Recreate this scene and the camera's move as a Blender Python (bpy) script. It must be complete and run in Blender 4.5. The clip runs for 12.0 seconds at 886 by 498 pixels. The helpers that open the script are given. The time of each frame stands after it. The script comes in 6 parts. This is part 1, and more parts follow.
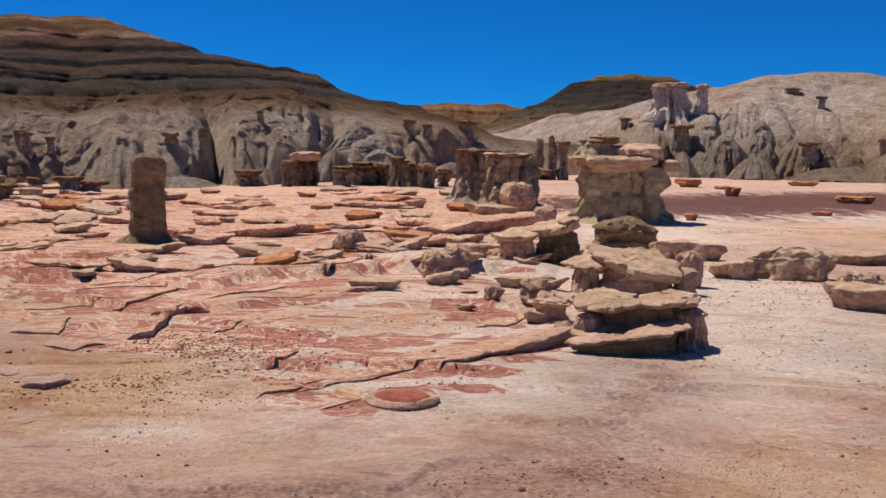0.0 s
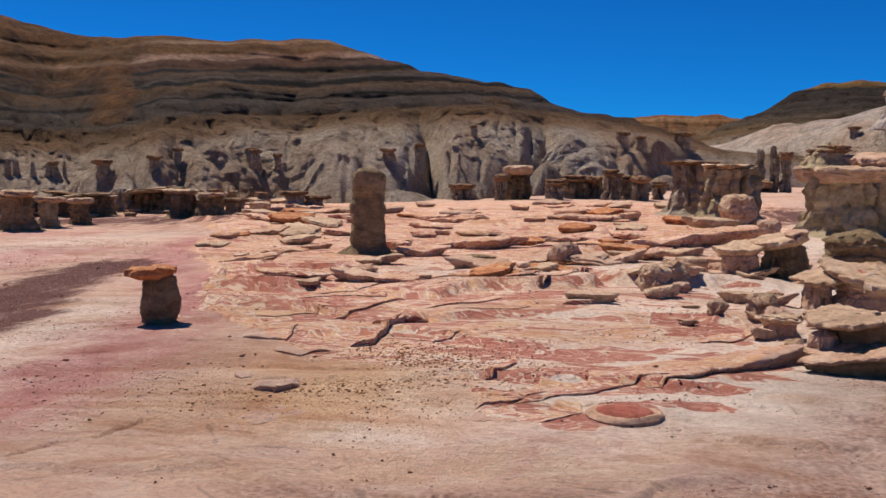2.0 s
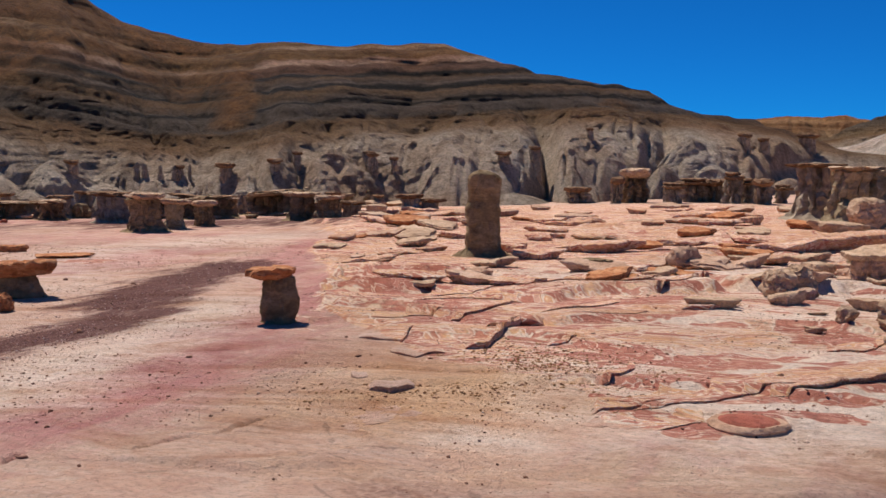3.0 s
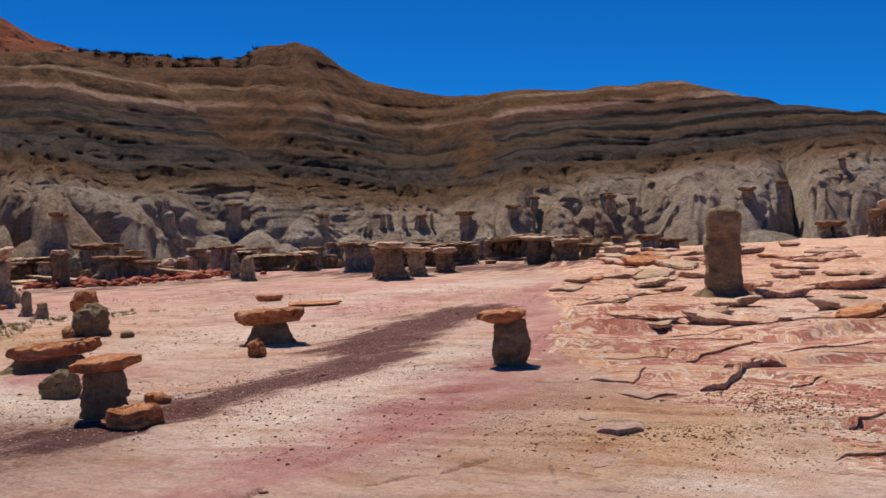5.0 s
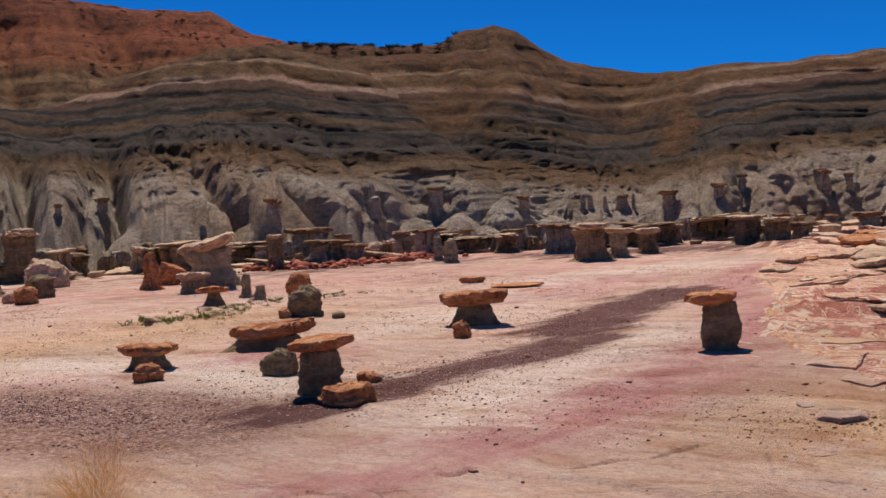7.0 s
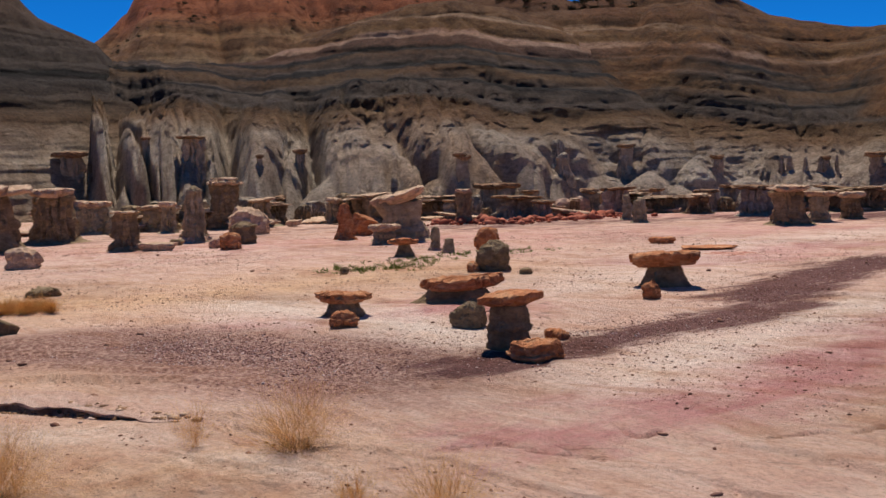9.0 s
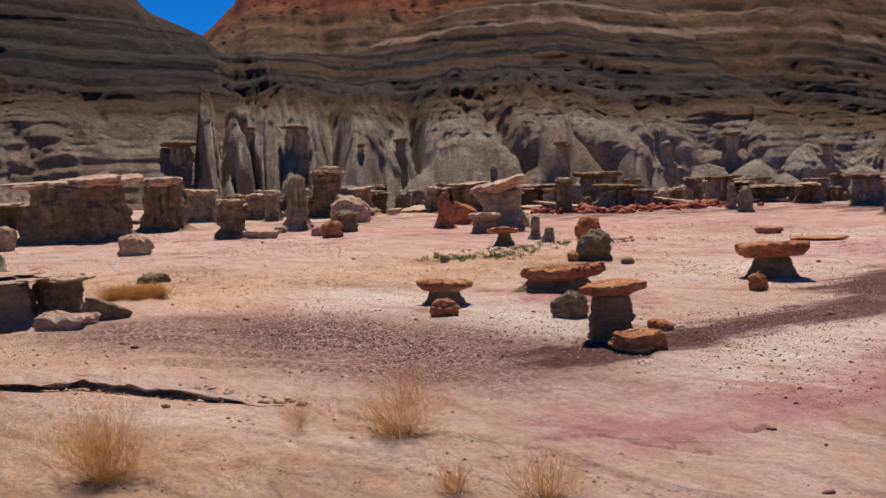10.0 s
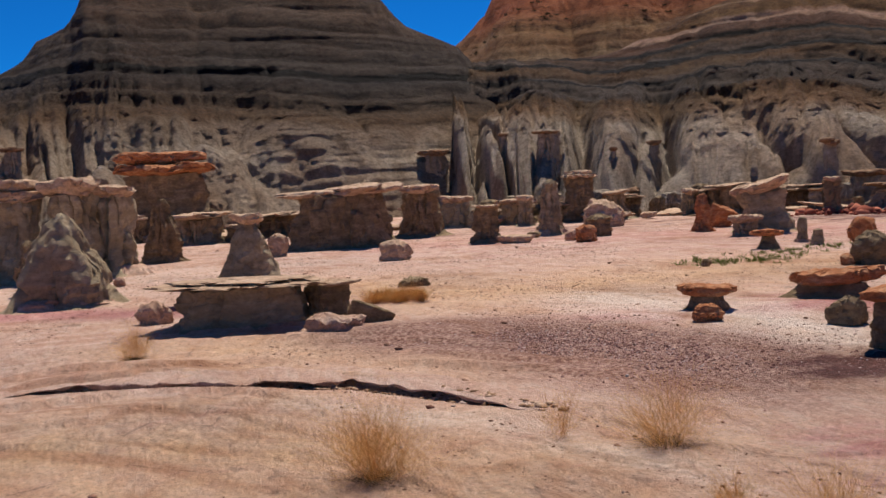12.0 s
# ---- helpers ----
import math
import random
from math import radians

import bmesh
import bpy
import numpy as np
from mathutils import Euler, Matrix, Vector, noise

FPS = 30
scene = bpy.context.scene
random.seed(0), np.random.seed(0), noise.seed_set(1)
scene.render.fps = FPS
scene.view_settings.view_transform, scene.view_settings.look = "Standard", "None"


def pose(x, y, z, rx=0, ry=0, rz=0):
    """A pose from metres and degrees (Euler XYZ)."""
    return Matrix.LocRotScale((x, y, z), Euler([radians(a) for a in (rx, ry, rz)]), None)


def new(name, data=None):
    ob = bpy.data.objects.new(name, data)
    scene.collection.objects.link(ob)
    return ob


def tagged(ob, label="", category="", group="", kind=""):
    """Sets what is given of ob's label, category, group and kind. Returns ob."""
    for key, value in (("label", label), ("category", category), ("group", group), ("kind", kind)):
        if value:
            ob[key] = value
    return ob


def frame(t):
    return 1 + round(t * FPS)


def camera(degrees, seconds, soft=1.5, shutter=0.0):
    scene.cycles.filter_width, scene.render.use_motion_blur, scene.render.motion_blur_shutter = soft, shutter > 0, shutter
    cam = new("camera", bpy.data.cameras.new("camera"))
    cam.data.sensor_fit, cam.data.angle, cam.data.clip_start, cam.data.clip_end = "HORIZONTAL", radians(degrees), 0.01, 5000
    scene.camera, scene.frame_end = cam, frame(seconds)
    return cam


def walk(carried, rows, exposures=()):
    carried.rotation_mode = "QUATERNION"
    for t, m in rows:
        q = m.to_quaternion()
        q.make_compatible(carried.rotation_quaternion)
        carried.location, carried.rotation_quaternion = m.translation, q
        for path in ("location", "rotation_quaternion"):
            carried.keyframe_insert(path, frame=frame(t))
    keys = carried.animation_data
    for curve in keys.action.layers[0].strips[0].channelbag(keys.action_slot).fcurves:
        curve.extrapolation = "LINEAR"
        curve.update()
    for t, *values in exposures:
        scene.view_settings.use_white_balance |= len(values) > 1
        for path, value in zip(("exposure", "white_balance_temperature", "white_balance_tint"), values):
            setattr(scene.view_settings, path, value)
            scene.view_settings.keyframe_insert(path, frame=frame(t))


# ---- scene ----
# ---- camera: a slow turn to the left, almost on the spot ----
cam = camera(46.4, 12.0, soft=1.5, shutter=0.15)
EYE = 1.6
PATH = [  # seconds, x, y, z, yaw, pitch, roll
    (0.0, -0.000, 0.000, 0.000, 0.00, -4.70, 1.20),
    (0.5, -0.028, 0.019, -0.010, 2.26, -4.27, 1.10),
    (1.0, -0.048, 0.041, -0.021, 5.01, -4.05, 0.98),
    (1.5, -0.067, 0.072, -0.028, 8.28, -4.07, 0.86),
    (2.0, -0.084, 0.105, -0.038, 11.66, -4.11, 0.72),
    (2.5, -0.102, 0.136, -0.046, 15.03, -4.16, 0.86),
    (3.0, -0.114, 0.162, -0.053, 18.00, -4.00, 0.69),
    (3.2, -0.113, 0.168, -0.057, 19.00, -3.83, 0.67),
    (4.8, 0.014, 0.209, -0.071, 29.96, -1.43, -1.24),
    (5.0, 0.017, 0.212, -0.073, 31.37, -1.47, -1.53),
    (5.5, 0.001, 0.218, -0.074, 34.18, -1.99, -1.78),
    (6.0, -0.015, 0.214, -0.072, 36.97, -2.38, -2.10),
    (6.5, -0.023, 0.204, -0.071, 39.66, -2.27, -2.34),
    (7.0, -0.022, 0.197, -0.070, 42.43, -2.11, -2.41),
    (7.2, -0.021, 0.194, -0.070, 43.59, -2.04, -2.47),
    (8.8, -0.044, 0.144, -0.061, 51.83, -4.09, -1.37),
    (9.0, -0.047, 0.139, -0.062, 52.72, -4.22, -1.18),
    (9.5, -0.056, 0.132, -0.064, 55.43, -4.59, -1.20),
    (10.0, -0.071, 0.128, -0.065, 58.21, -4.72, -1.28),
    (10.5, -0.096, 0.123, -0.069, 61.05, -4.67, -1.41),
    (11.0, -0.135, 0.116, -0.075, 64.41, -4.48, -1.66),
    (11.5, -0.170, 0.114, -0.081, 68.45, -4.08, -2.16),
    (12.0, -0.201, 0.113, -0.089, 72.05, -3.96, -2.63),
]
walk(cam, [(t, pose(x, y, EYE + z, 90 + pitch, 0, yaw) @ pose(0, 0, 0, 0, 0, roll)) for t, x, y, z, yaw, pitch, roll in PATH])

# ---- daylight: a high clear sun beyond the hills, deep blue desert sky ----
SUN_AZ, SUN_EL = 57.0, 63.0
world = bpy.data.worlds.new("sky")
scene.world = world
world.use_nodes = True
wt = world.node_tree
wt.nodes.clear()
sky = wt.nodes.new("ShaderNodeTexSky")
sky.sky_type = "NISHITA"
sky.sun_disc = False
sky.sun_elevation = radians(SUN_EL)
sky.sun_rotation = radians(-SUN_AZ)
sky.altitude = 4000
sky.air_density, sky.dust_density, sky.ozone_density = 0.9, 0.0, 6.0
deepen = wt.nodes.new("ShaderNodeMix")
deepen.data_type, deepen.blend_type = "RGBA", "MULTIPLY"
deepen.inputs[0].default_value = 1.0
deepen.inputs[7].default_value = (0.04, 0.54, 1.0, 1.0)
background = wt.nodes.new("ShaderNodeBackground")
background.inputs["Strength"].default_value = 0.088
world_out = wt.nodes.new("ShaderNodeOutputWorld")
wt.links.new(sky.outputs[0], deepen.inputs[6])
wt.links.new(deepen.outputs[2], background.inputs["Color"])
wt.links.new(background.outputs[0], world_out.inputs["Surface"])
sun_data = bpy.data.lights.new("sun", "SUN")
sun_data.energy, sun_data.angle, sun_data.color = 4.6, radians(0.53), (1.0, 0.93, 0.83)
sun = new("sun", sun_data)
toward = Vector((-math.sin(radians(SUN_AZ)) * math.cos(radians(SUN_EL)), math.cos(radians(SUN_AZ)) * math.cos(radians(SUN_EL)), math.sin(radians(SUN_EL))))
sun.matrix_world = Matrix.Translation((0, 0, 60)) @ toward.to_track_quat("Z", "Y").to_matrix().to_4x4()
scene.view_settings.exposure = 0.12

# ---- noise on arrays ----
GRID = np.random.RandomState(7).rand(64, 64, 64)


def vnoise(x, y, z=0.0):
    """Smooth noise from -1 to 1 at arrays of places."""
    x, y, z = np.broadcast_arrays(np.asarray(x, float), np.asarray(y, float), np.asarray(z, float))
    fx, fy, fz = np.floor(x), np.floor(y), np.floor(z)
    u, v, w = x - fx, y - fy, z - fz
    u, v, w = (q * q * q * (q * (q * 6 - 15) + 10) for q in (u, v, w))
    i, j, k = (q.astype(int) & 63 for q in (fx, fy, fz))
    i1, j1, k1 = (i + 1) & 63, (j + 1) & 63, (k + 1) & 63

    def mix(a, b, s):
        return a + (b - a) * s

    low = mix(mix(GRID[i, j, k], GRID[i1, j, k], u), mix(GRID[i, j1, k], GRID[i1, j1, k], u), v)
    high = mix(mix(GRID[i, j, k1], GRID[i1, j, k1], u), mix(GRID[i, j1, k1], GRID[i1, j1, k1], u), v)
    return mix(low, high, w) * 2 - 1


def fbm(x, y, z=0.0, octaves=4):
    total, size = 0.0, 1.0
    for o in range(octaves):
        total = total + size * vnoise(np.asarray(x) * 2.03**o + 11.3 * o, np.asarray(y) * 2.03**o + 5.7 * o, np.asarray(z) * 2.03**o + 3.1 * o)
        size *= 0.5
    return total / 1.6


def smooth(a, b, x):
    s = np.clip((np.asarray(x, float) - a) / (b - a), 0, 1)
    return s * s * (3 - 2 * s)


def spot(az, r):
    """Plan place of a bearing (degrees to the left of straight ahead) and a distance."""
    return -r * math.sin(radians(az)), r * math.cos(radians(az))


def along(x, y, points):
    """Distance in plan to a line of (bearing, distance) points, and the way along it from 0 to 1."""
    best, way = np.full(np.shape(x), 1e9), np.zeros(np.shape(x))
    spots = [spot(*p) for p in points]
    for n, ((ax, ay), (bx, by)) in enumerate(zip(spots, spots[1:])):
        dx, dy = bx - ax, by - ay
        s = np.clip(((x - ax) * dx + (y - ay) * dy) / (dx * dx + dy * dy), 0, 1)
        d = np.hypot(x - ax - s * dx, y - ay - s * dy)
        way = np.where(d < best, (n + s) / (len(spots) - 1), way)
        best = np.minimum(best, d)
    return best, way


BANK = [(105, 9.0), (95.8, 8.5), (91.7, 8.6), (85.9, 8.3), (81.3, 8.0), (77.0, 7.8), (72.6, 7.3), (67.5, 6.7), (65.0, 6.55), (61, 6.4), (57, 6.3)]
CRACKS = [[(34.6, 6.15), (32.5, 6.35), (30.6, 6.4), (29.7, 6.55), (28.1, 6.8)], [(42.5, 6.3), (41.6, 6.1), (41.0, 6.15), (40.3, 6.3)], [(53, 5.7), (49, 5.9), (47, 5.75), (43.5, 5.6)]]


def shelf_mask(x, y):
    """1 on the red sandstone shelf, 0 off it, with a ragged edge."""
    az, r = np.degrees(np.arctan2(-x, y)), np.hypot(x, y)
    az = az + 1.6 * fbm(x * 0.35, y * 0.35, 3.0)
    near = np.interp(az, [-7, -6.6, -3.0, -0.5, 5.0, 10.3, 11.5, 19.5, 23.2, 25], [12, 9.6, 8.0, 6.9, 6.4, 6.6, 7.6, 8.6, 10.7, 14])
    inside = smooth(-0.03, 0.04, np.log(np.maximum(r, 0.1) / near))
    return inside * smooth(-7.3, -6.3, az) * smooth(25.3, 23.9, az) * smooth(52, 36, r)


def ground_z(x, y):
    """Height of the ground at arrays of plan places."""
    x, y = np.asarray(x, float), np.asarray(y, float)
    az, r = np.degrees(np.arctan2(-x, y)), np.hypot(x, y)
    slope = np.interp(az, [-60, -10, 5, 20, 35, 100], [0.019, 0.018, 0.016, 0.008, 0.0, 0.0])
    z = slope * np.clip(np.sqrt((r - 14) ** 2 + 9) / 2 + (r - 14) / 2, 0, 90)
    fade = smooth(2.5, 6.0, r)
    z = z + fade * (0.030 * fbm(x * 0.22, y * 0.22, 0.5, 3) + 0.012 * fbm(x * 1.1, y * 1.1, 4.2, 3))
    # thin broken beds of the shelf, one lapping over the next
    m = shelf_mask(x, y)
    f = 0.50 * (0.94 * y - 0.34 * x) + 1.7 * fbm(x * 0.15, y * 0.22, 7.7, 3) + 0.30 * fbm(x * 0.7, y * 1.0, 2.2, 2)
    part = f - np.floor(f)
    lift = 0.004 + (0.065 + 0.13 * smooth(9.5, 15, r)) * np.clip(0.25 + 1.6 * fbm(x * 0.28, y * 0.28, 1.3 + 0.37 * np.floor(f), 3), 0, 1)
    edge = lift * (smooth(0.0, 0.045, part) - part ** 0.8)
    f2 = 1.35 * (0.9 * y - 0.44 * x) + 1.9 * fbm(x * 0.3, y * 0.4, 3.9, 3) + 0.3 * fbm(x * 0.9, y * 1.2, 5.2, 2)
    part = f2 - np.floor(f2)
    edge = edge + 0.045 * np.clip(1.8 * fbm(x * 0.33, y * 0.33, 8.3 + 0.41 * np.floor(f2), 3), 0, 1) * (smooth(0.0, 0.08, part) - part ** 0.8)
    z = z + m * (0.020 + edge + 0.030 * fbm(x * 0.5, y * 0.5, 6.1, 3) + 0.012 * fbm(x * 2.6, y * 3.4, 9.1, 3))
    # the low cut bank of the dry wash and a few narrow cracks
    d, _ = along(x, y, BANK)
    wobble = 0.02 * fbm(x * 2.2, y * 2.2, 1.5, 3)
    line = np.interp(az, [p[0] for p in reversed(BANK)], [p[1] for p in reversed(BANK)])
    out = r - line + wobble
    cut = smooth(64, 74, az) * smooth(96, 90, az)
    z = z + cut * (0.045 * smooth(0.10, 0.26, out) * np.exp(-np.maximum(out, 0) / 3.0) - 0.045 * np.exp(-((out - 0.03) / 0.12) ** 2))
    for c in CRACKS:
        d, _ = along(x, y, c)
        z = z - 0.06 * smooth(0.055, 0.0, d + 0.04 * np.abs(vnoise(x * 6, y * 6, 2.0)))
    return z


def floor_at(az, r):
    x, y = spot(az, r)
    return float(ground_z(np.array([x]), np.array([y]))[0])

# ---- materials ----
def lin(*rgb):
    return tuple(((c / 255 + 0.055) / 1.055) ** 2.4 if c > 10 else c / 255 / 12.92 for c in rgb) + (1.0,)


class Nodes:
    """A node material in the making."""

    def __init__(self, name, rough=0.9):
        self.mat = bpy.data.materials.new(name)
        self.mat.use_nodes = True
        self.tree = self.mat.node_tree
        self.bsdf = self.tree.nodes["Principled BSDF"]
        self.bsdf.inputs["Roughness"].default_value = rough
        self.bsdf.inputs["Specular IOR Level"].default_value = 0.2

    def add(self, kind):
        return self.tree.nodes.new(kind)

    def link(self, a, b):
        self.tree.links.new(a, b)

    def place(self, scale=(1, 1, 1), local=False, turn=(0, 0, 0)):
        co = self.add("ShaderNodeTexCoord") if local else self.add("ShaderNodeNewGeometry")
        m = self.add("ShaderNodeMapping")
        m.inputs["Scale"].default_value = scale
        m.inputs["Rotation"].default_value = turn
        self.link(co.outputs["Object" if local else "Position"], m.inputs["Vector"])
        return m.outputs[0]

    def noise(self, vec, scale, detail=5.0, rough=0.55, warp=0.0):
        n = self.add("ShaderNodeTexNoise")
        n.inputs["Scale"].default_value, n.inputs["Detail"].default_value = scale, detail
        n.inputs["Roughness"].default_value, n.inputs["Distortion"].default_value = rough, warp
        self.link(vec, n.inputs["Vector"])
        return n.outputs["Fac"]

    def cells(self, vec, scale, feature="F1"):
        n = self.add("ShaderNodeTexVoronoi")
        n.feature = feature
        n.inputs["Scale"].default_value = scale
        self.link(vec, n.inputs["Vector"])
        return n.outputs["Distance"]

    def ramp(self, fac, stops, mode="LINEAR"):
        n = self.add("ShaderNodeValToRGB")
        n.color_ramp.interpolation = mode
        el = n.color_ramp.elements
        while len(el) < len(stops):
            el.new(0.5)
        for e, (p, c) in zip(el, stops):
            e.position, e.color = p, c if isinstance(c, tuple) else (c, c, c, 1)
        self.link(fac, n.inputs["Fac"])
        return n.outputs["Color"]

    def attr(self, name):
        n = self.add("ShaderNodeAttribute")
        n.attribute_name = name
        return n.outputs["Fac"]

    def math(self, op, a, b=0.0, c=None):
        n = self.add("ShaderNodeMath")
        n.operation = op
        for i, v in enumerate((a, b, c)):
            if v is None:
                continue
            if isinstance(v, (int, float)):
                n.inputs[i].default_value = v
            else:
                self.link(v, n.inputs[i])
        return n.outputs[0]

    def mix(self, fac, a, b, mode="MIX"):
        n = self.add("ShaderNodeMix")
        n.data_type, n.blend_type = "RGBA", mode
        for i, v in ((0, fac), (6, a), (7, b)):
            if isinstance(v, (int, float)):
                n.inputs[i].default_value = v
            elif isinstance(v, tuple):
                n.inputs[i].default_value = v
            else:
                self.link(v, n.inputs[i])
        return n.outputs[2]

    def done(self, colour, height=None, strength=0.5, distance=0.02):
        self.link(colour, self.bsdf.inputs["Base Color"])
        if height is not None:
            b = self.add("ShaderNodeBump")
            b.inputs["Strength"].default_value, b.inputs["Distance"].default_value = strength, distance
            self.link(height, b.inputs["Height"])
            self.link(b.outputs[0], self.bsdf.inputs["Normal"])
        return self.mat


def ground_material():
    n = Nodes("desert_ground", 0.95)
    p = n.place()
    big = n.noise(p, 0.35, 4, 0.6)
    mid = n.noise(p, 1.7, 6, 0.65, 0.6)
    fine = n.noise(p, 14.0, 6, 0.7)
    streak = n.noise(n.place((1.0, 2.6, 1), turn=(0, 0, radians(-18))), 1.3, 6, 0.65, 0.8)
    base = n.ramp(streak, [(0.25, lin(194, 150, 132)), (0.42, lin(208, 173, 157)), (0.52, lin(196, 155, 138)), (0.6, lin(205, 166, 148)), (0.8, lin(215, 186, 170))])

    wisp = n.noise(n.place((2.6, 0.7, 1), turn=(0, 0, radians(-14))), 0.9, 7, 0.7, 0.9)

    def zone(colour, name, c, edge=0.35, amount=1.0, by=None):
        f = n.math("ADD", n.attr(name), n.math("MULTIPLY", n.math("SUBTRACT", by or mid, 0.5), 0.9 if by is None else 1.8))
        f = n.math("ADD", f, n.math("MULTIPLY", n.math("SUBTRACT", fine, 0.5), 0.5))
        f = n.ramp(f, [(0.5 - edge / 2, 0.0), (0.5 + edge / 2, amount)])
        return n.mix(f, colour, c)

    pale = n.ramp(fine, [(0.3, lin(212, 184, 169)), (0.7, lin(226, 203, 190))])
    c = base
    tan = n.ramp(mid, [(0.3, lin(196, 150, 116)), (0.7, lin(216, 174, 138))])
    c = zone(c, "tan", tan, 0.8, 0.85)
    pink = n.ramp(mid, [(0.3, lin(170, 108, 106)), (0.7, lin(196, 138, 132))])
    c = zone(c, "pink", pink, 0.6, 0.9, wisp)
    # swirled red and cream beds of the shelf
    swirl = n.noise(n.place((1.0, 2.0, 2.0), turn=(0, 0, radians(14))), 0.8, 4, 0.55, 1.7)
    soft = n.noise(n.place((1.0, 1.8, 1), turn=(0, 0, radians(16))), 1.2, 2.5, 0.5, 1.0)
    cream, brick, rosy, sand = lin(228, 202, 184), lin(180, 112, 96), lin(206, 150, 130), lin(218, 166, 124)
    bands = n.ramp(swirl, [(0.28, sand), (0.345, lin(222, 186, 162)), (0.355, brick), (0.395, lin(190, 124, 108)), (0.40, cream), (0.415, cream), (0.425, rosy), (0.46, lin(214, 166, 146)), (0.465, cream), (0.485, sand), (0.52, rosy), (0.525, cream), (0.54, cream), (0.545, brick), (0.585, lin(196, 132, 114)), (0.59, cream), (0.62, sand), (0.66, rosy), (0.72, cream)])
    warm = n.ramp(big, [(0.45, 0.0), (0.62, 0.4)])
    bands = n.mix(warm, bands, n.ramp(mid, [(0.35, lin(206, 138, 98)), (0.65, lin(220, 174, 134))]))
    c = zone(c, "shelf", bands, 0.25)
    c = zone(c, "white", pale, 0.6, 0.95)
    veins = n.noise(n.place((1.0, 2.2, 2.0), turn=(0, 0, radians(20))), 1.7, 3, 0.5, 1.6)
    red = n.ramp(veins, [(0.32, lin(196, 134, 116)), (0.40, lin(168, 98, 84)), (0.485, lin(178, 108, 92)), (0.50, lin(222, 188, 170)), (0.515, lin(212, 168, 150)), (0.53, lin(176, 104, 88)), (0.62, lin(190, 124, 106)), (0.70, lin(222, 188, 164))])
    spread = n.math("ADD", n.attr("red"), n.math("MULTIPLY", n.math("SUBTRACT", soft, 0.5), 1.3))
    spread = n.math("ADD", spread, n.math("MULTIPLY", n.math("SUBTRACT", fine, 0.5), 0.10))
    c = n.mix(n.ramp(spread, [(0.375, 0.0), (0.39, 0.8)]), c, cream)
    c = n.mix(n.ramp(spread, [(0.40, 0.0), (0.44, 0.95)]), c, red)
    gravel = n.ramp(n.cells(p, 26.0), [(0.1, lin(112, 76, 68)), (0.45, lin(148, 106, 94)), (0.8, lin(186, 148, 132))])
    c = zone(c, "gravel", gravel, 0.5, 0.95)
    maroon = n.ramp(fine, [(0.3, lin(80, 48, 46)), (0.7, lin(116, 74, 68))])
    c = zone(c, "maroon", maroon, 0.32, 0.95, wisp)
    mott = n.noise(n.place((1.0, 1.7, 1), turn=(0, 0, radians(-10))), 0.75, 8, 0.72, 0.7)
    c = n.mix(0.85, c, n.ramp(mott, [(0.30, lin(206, 176, 152)), (0.41, lin(242, 232, 222)), (0.52, lin(255, 255, 255)), (0.66, lin(255, 246, 238))]), "MULTIPLY")
    flow = n.attr("flow")
    c = n.mix(0.9, c, n.ramp(n.math("ADD", flow, 0.5), [(0.18, lin(228, 212, 200)), (0.38, lin(252, 250, 248)), (0.6, lin(255, 255, 255)), (0.8, lin(240, 230, 222))]), "MULTIPLY")
    specks = n.ramp(n.noise(p, 42.0, 3, 0.8), [(0.33, 0.5), (0.43, 1.0), (0.6, 1.0), (0.72, 1.15)])
    c = n.mix(0.75, c, specks, "MULTIPLY")
    grain = n.ramp(fine, [(0.3, 0.86), (0.7, 1.08)])
    c = n.mix(0.8, c, grain, "MULTIPLY")
    h = n.math("ADD", n.math("MULTIPLY", fine, 0.5), n.math("MULTIPLY", n.noise(p, 60.0, 4, 0.7), 0.35))
    h = n.math("ADD", n.math("ADD", h, n.math("MULTIPLY", mid, 0.8)), n.math("MULTIPLY", flow, 0.45))
    flake = n.noise(n.place((1.0, 2.2, 1), turn=(0, 0, radians(-24))), 5.0, 7, 0.75, 1.0)
    c = n.mix(0.8, c, n.ramp(flake, [(0.30, 0.74), (0.42, 1.0), (0.62, 1.0), (0.74, 1.10)]), "MULTIPLY")
    h = n.math("ADD", h, n.math("MULTIPLY", n.math("MULTIPLY", flake, n.ramp(big, [(0.4, 0.2), (0.65, 1.6)])), 1.0))
    crack = n.cells(n.place((1.0, 1.7, 1), turn=(0, 0, radians(-20))), 1.1, "DISTANCE_TO_EDGE")
    crack = n.math("ADD", crack, n.math("MULTIPLY", n.math("SUBTRACT", mid, 0.42), 0.30))
    crust = n.noise(p, 24.0, 8, 0.8)
    c = n.mix(0.7, c, n.ramp(crust, [(0.36, 0.70), (0.48, 1.0), (0.64, 1.12)]), "MULTIPLY")
    h = n.math("ADD", h, n.math("MULTIPLY", crust, 0.5))
    line = n.ramp(crack, [(0.0, 0.62), (0.012, 1.0)])
    c = n.mix(0.8, c, line, "MULTIPLY")
    c = n.mix(1.0, c, (1.12, 1.19, 1.17, 1.0), "MULTIPLY")
    return n.done(c, h, 1.0, 0.045)


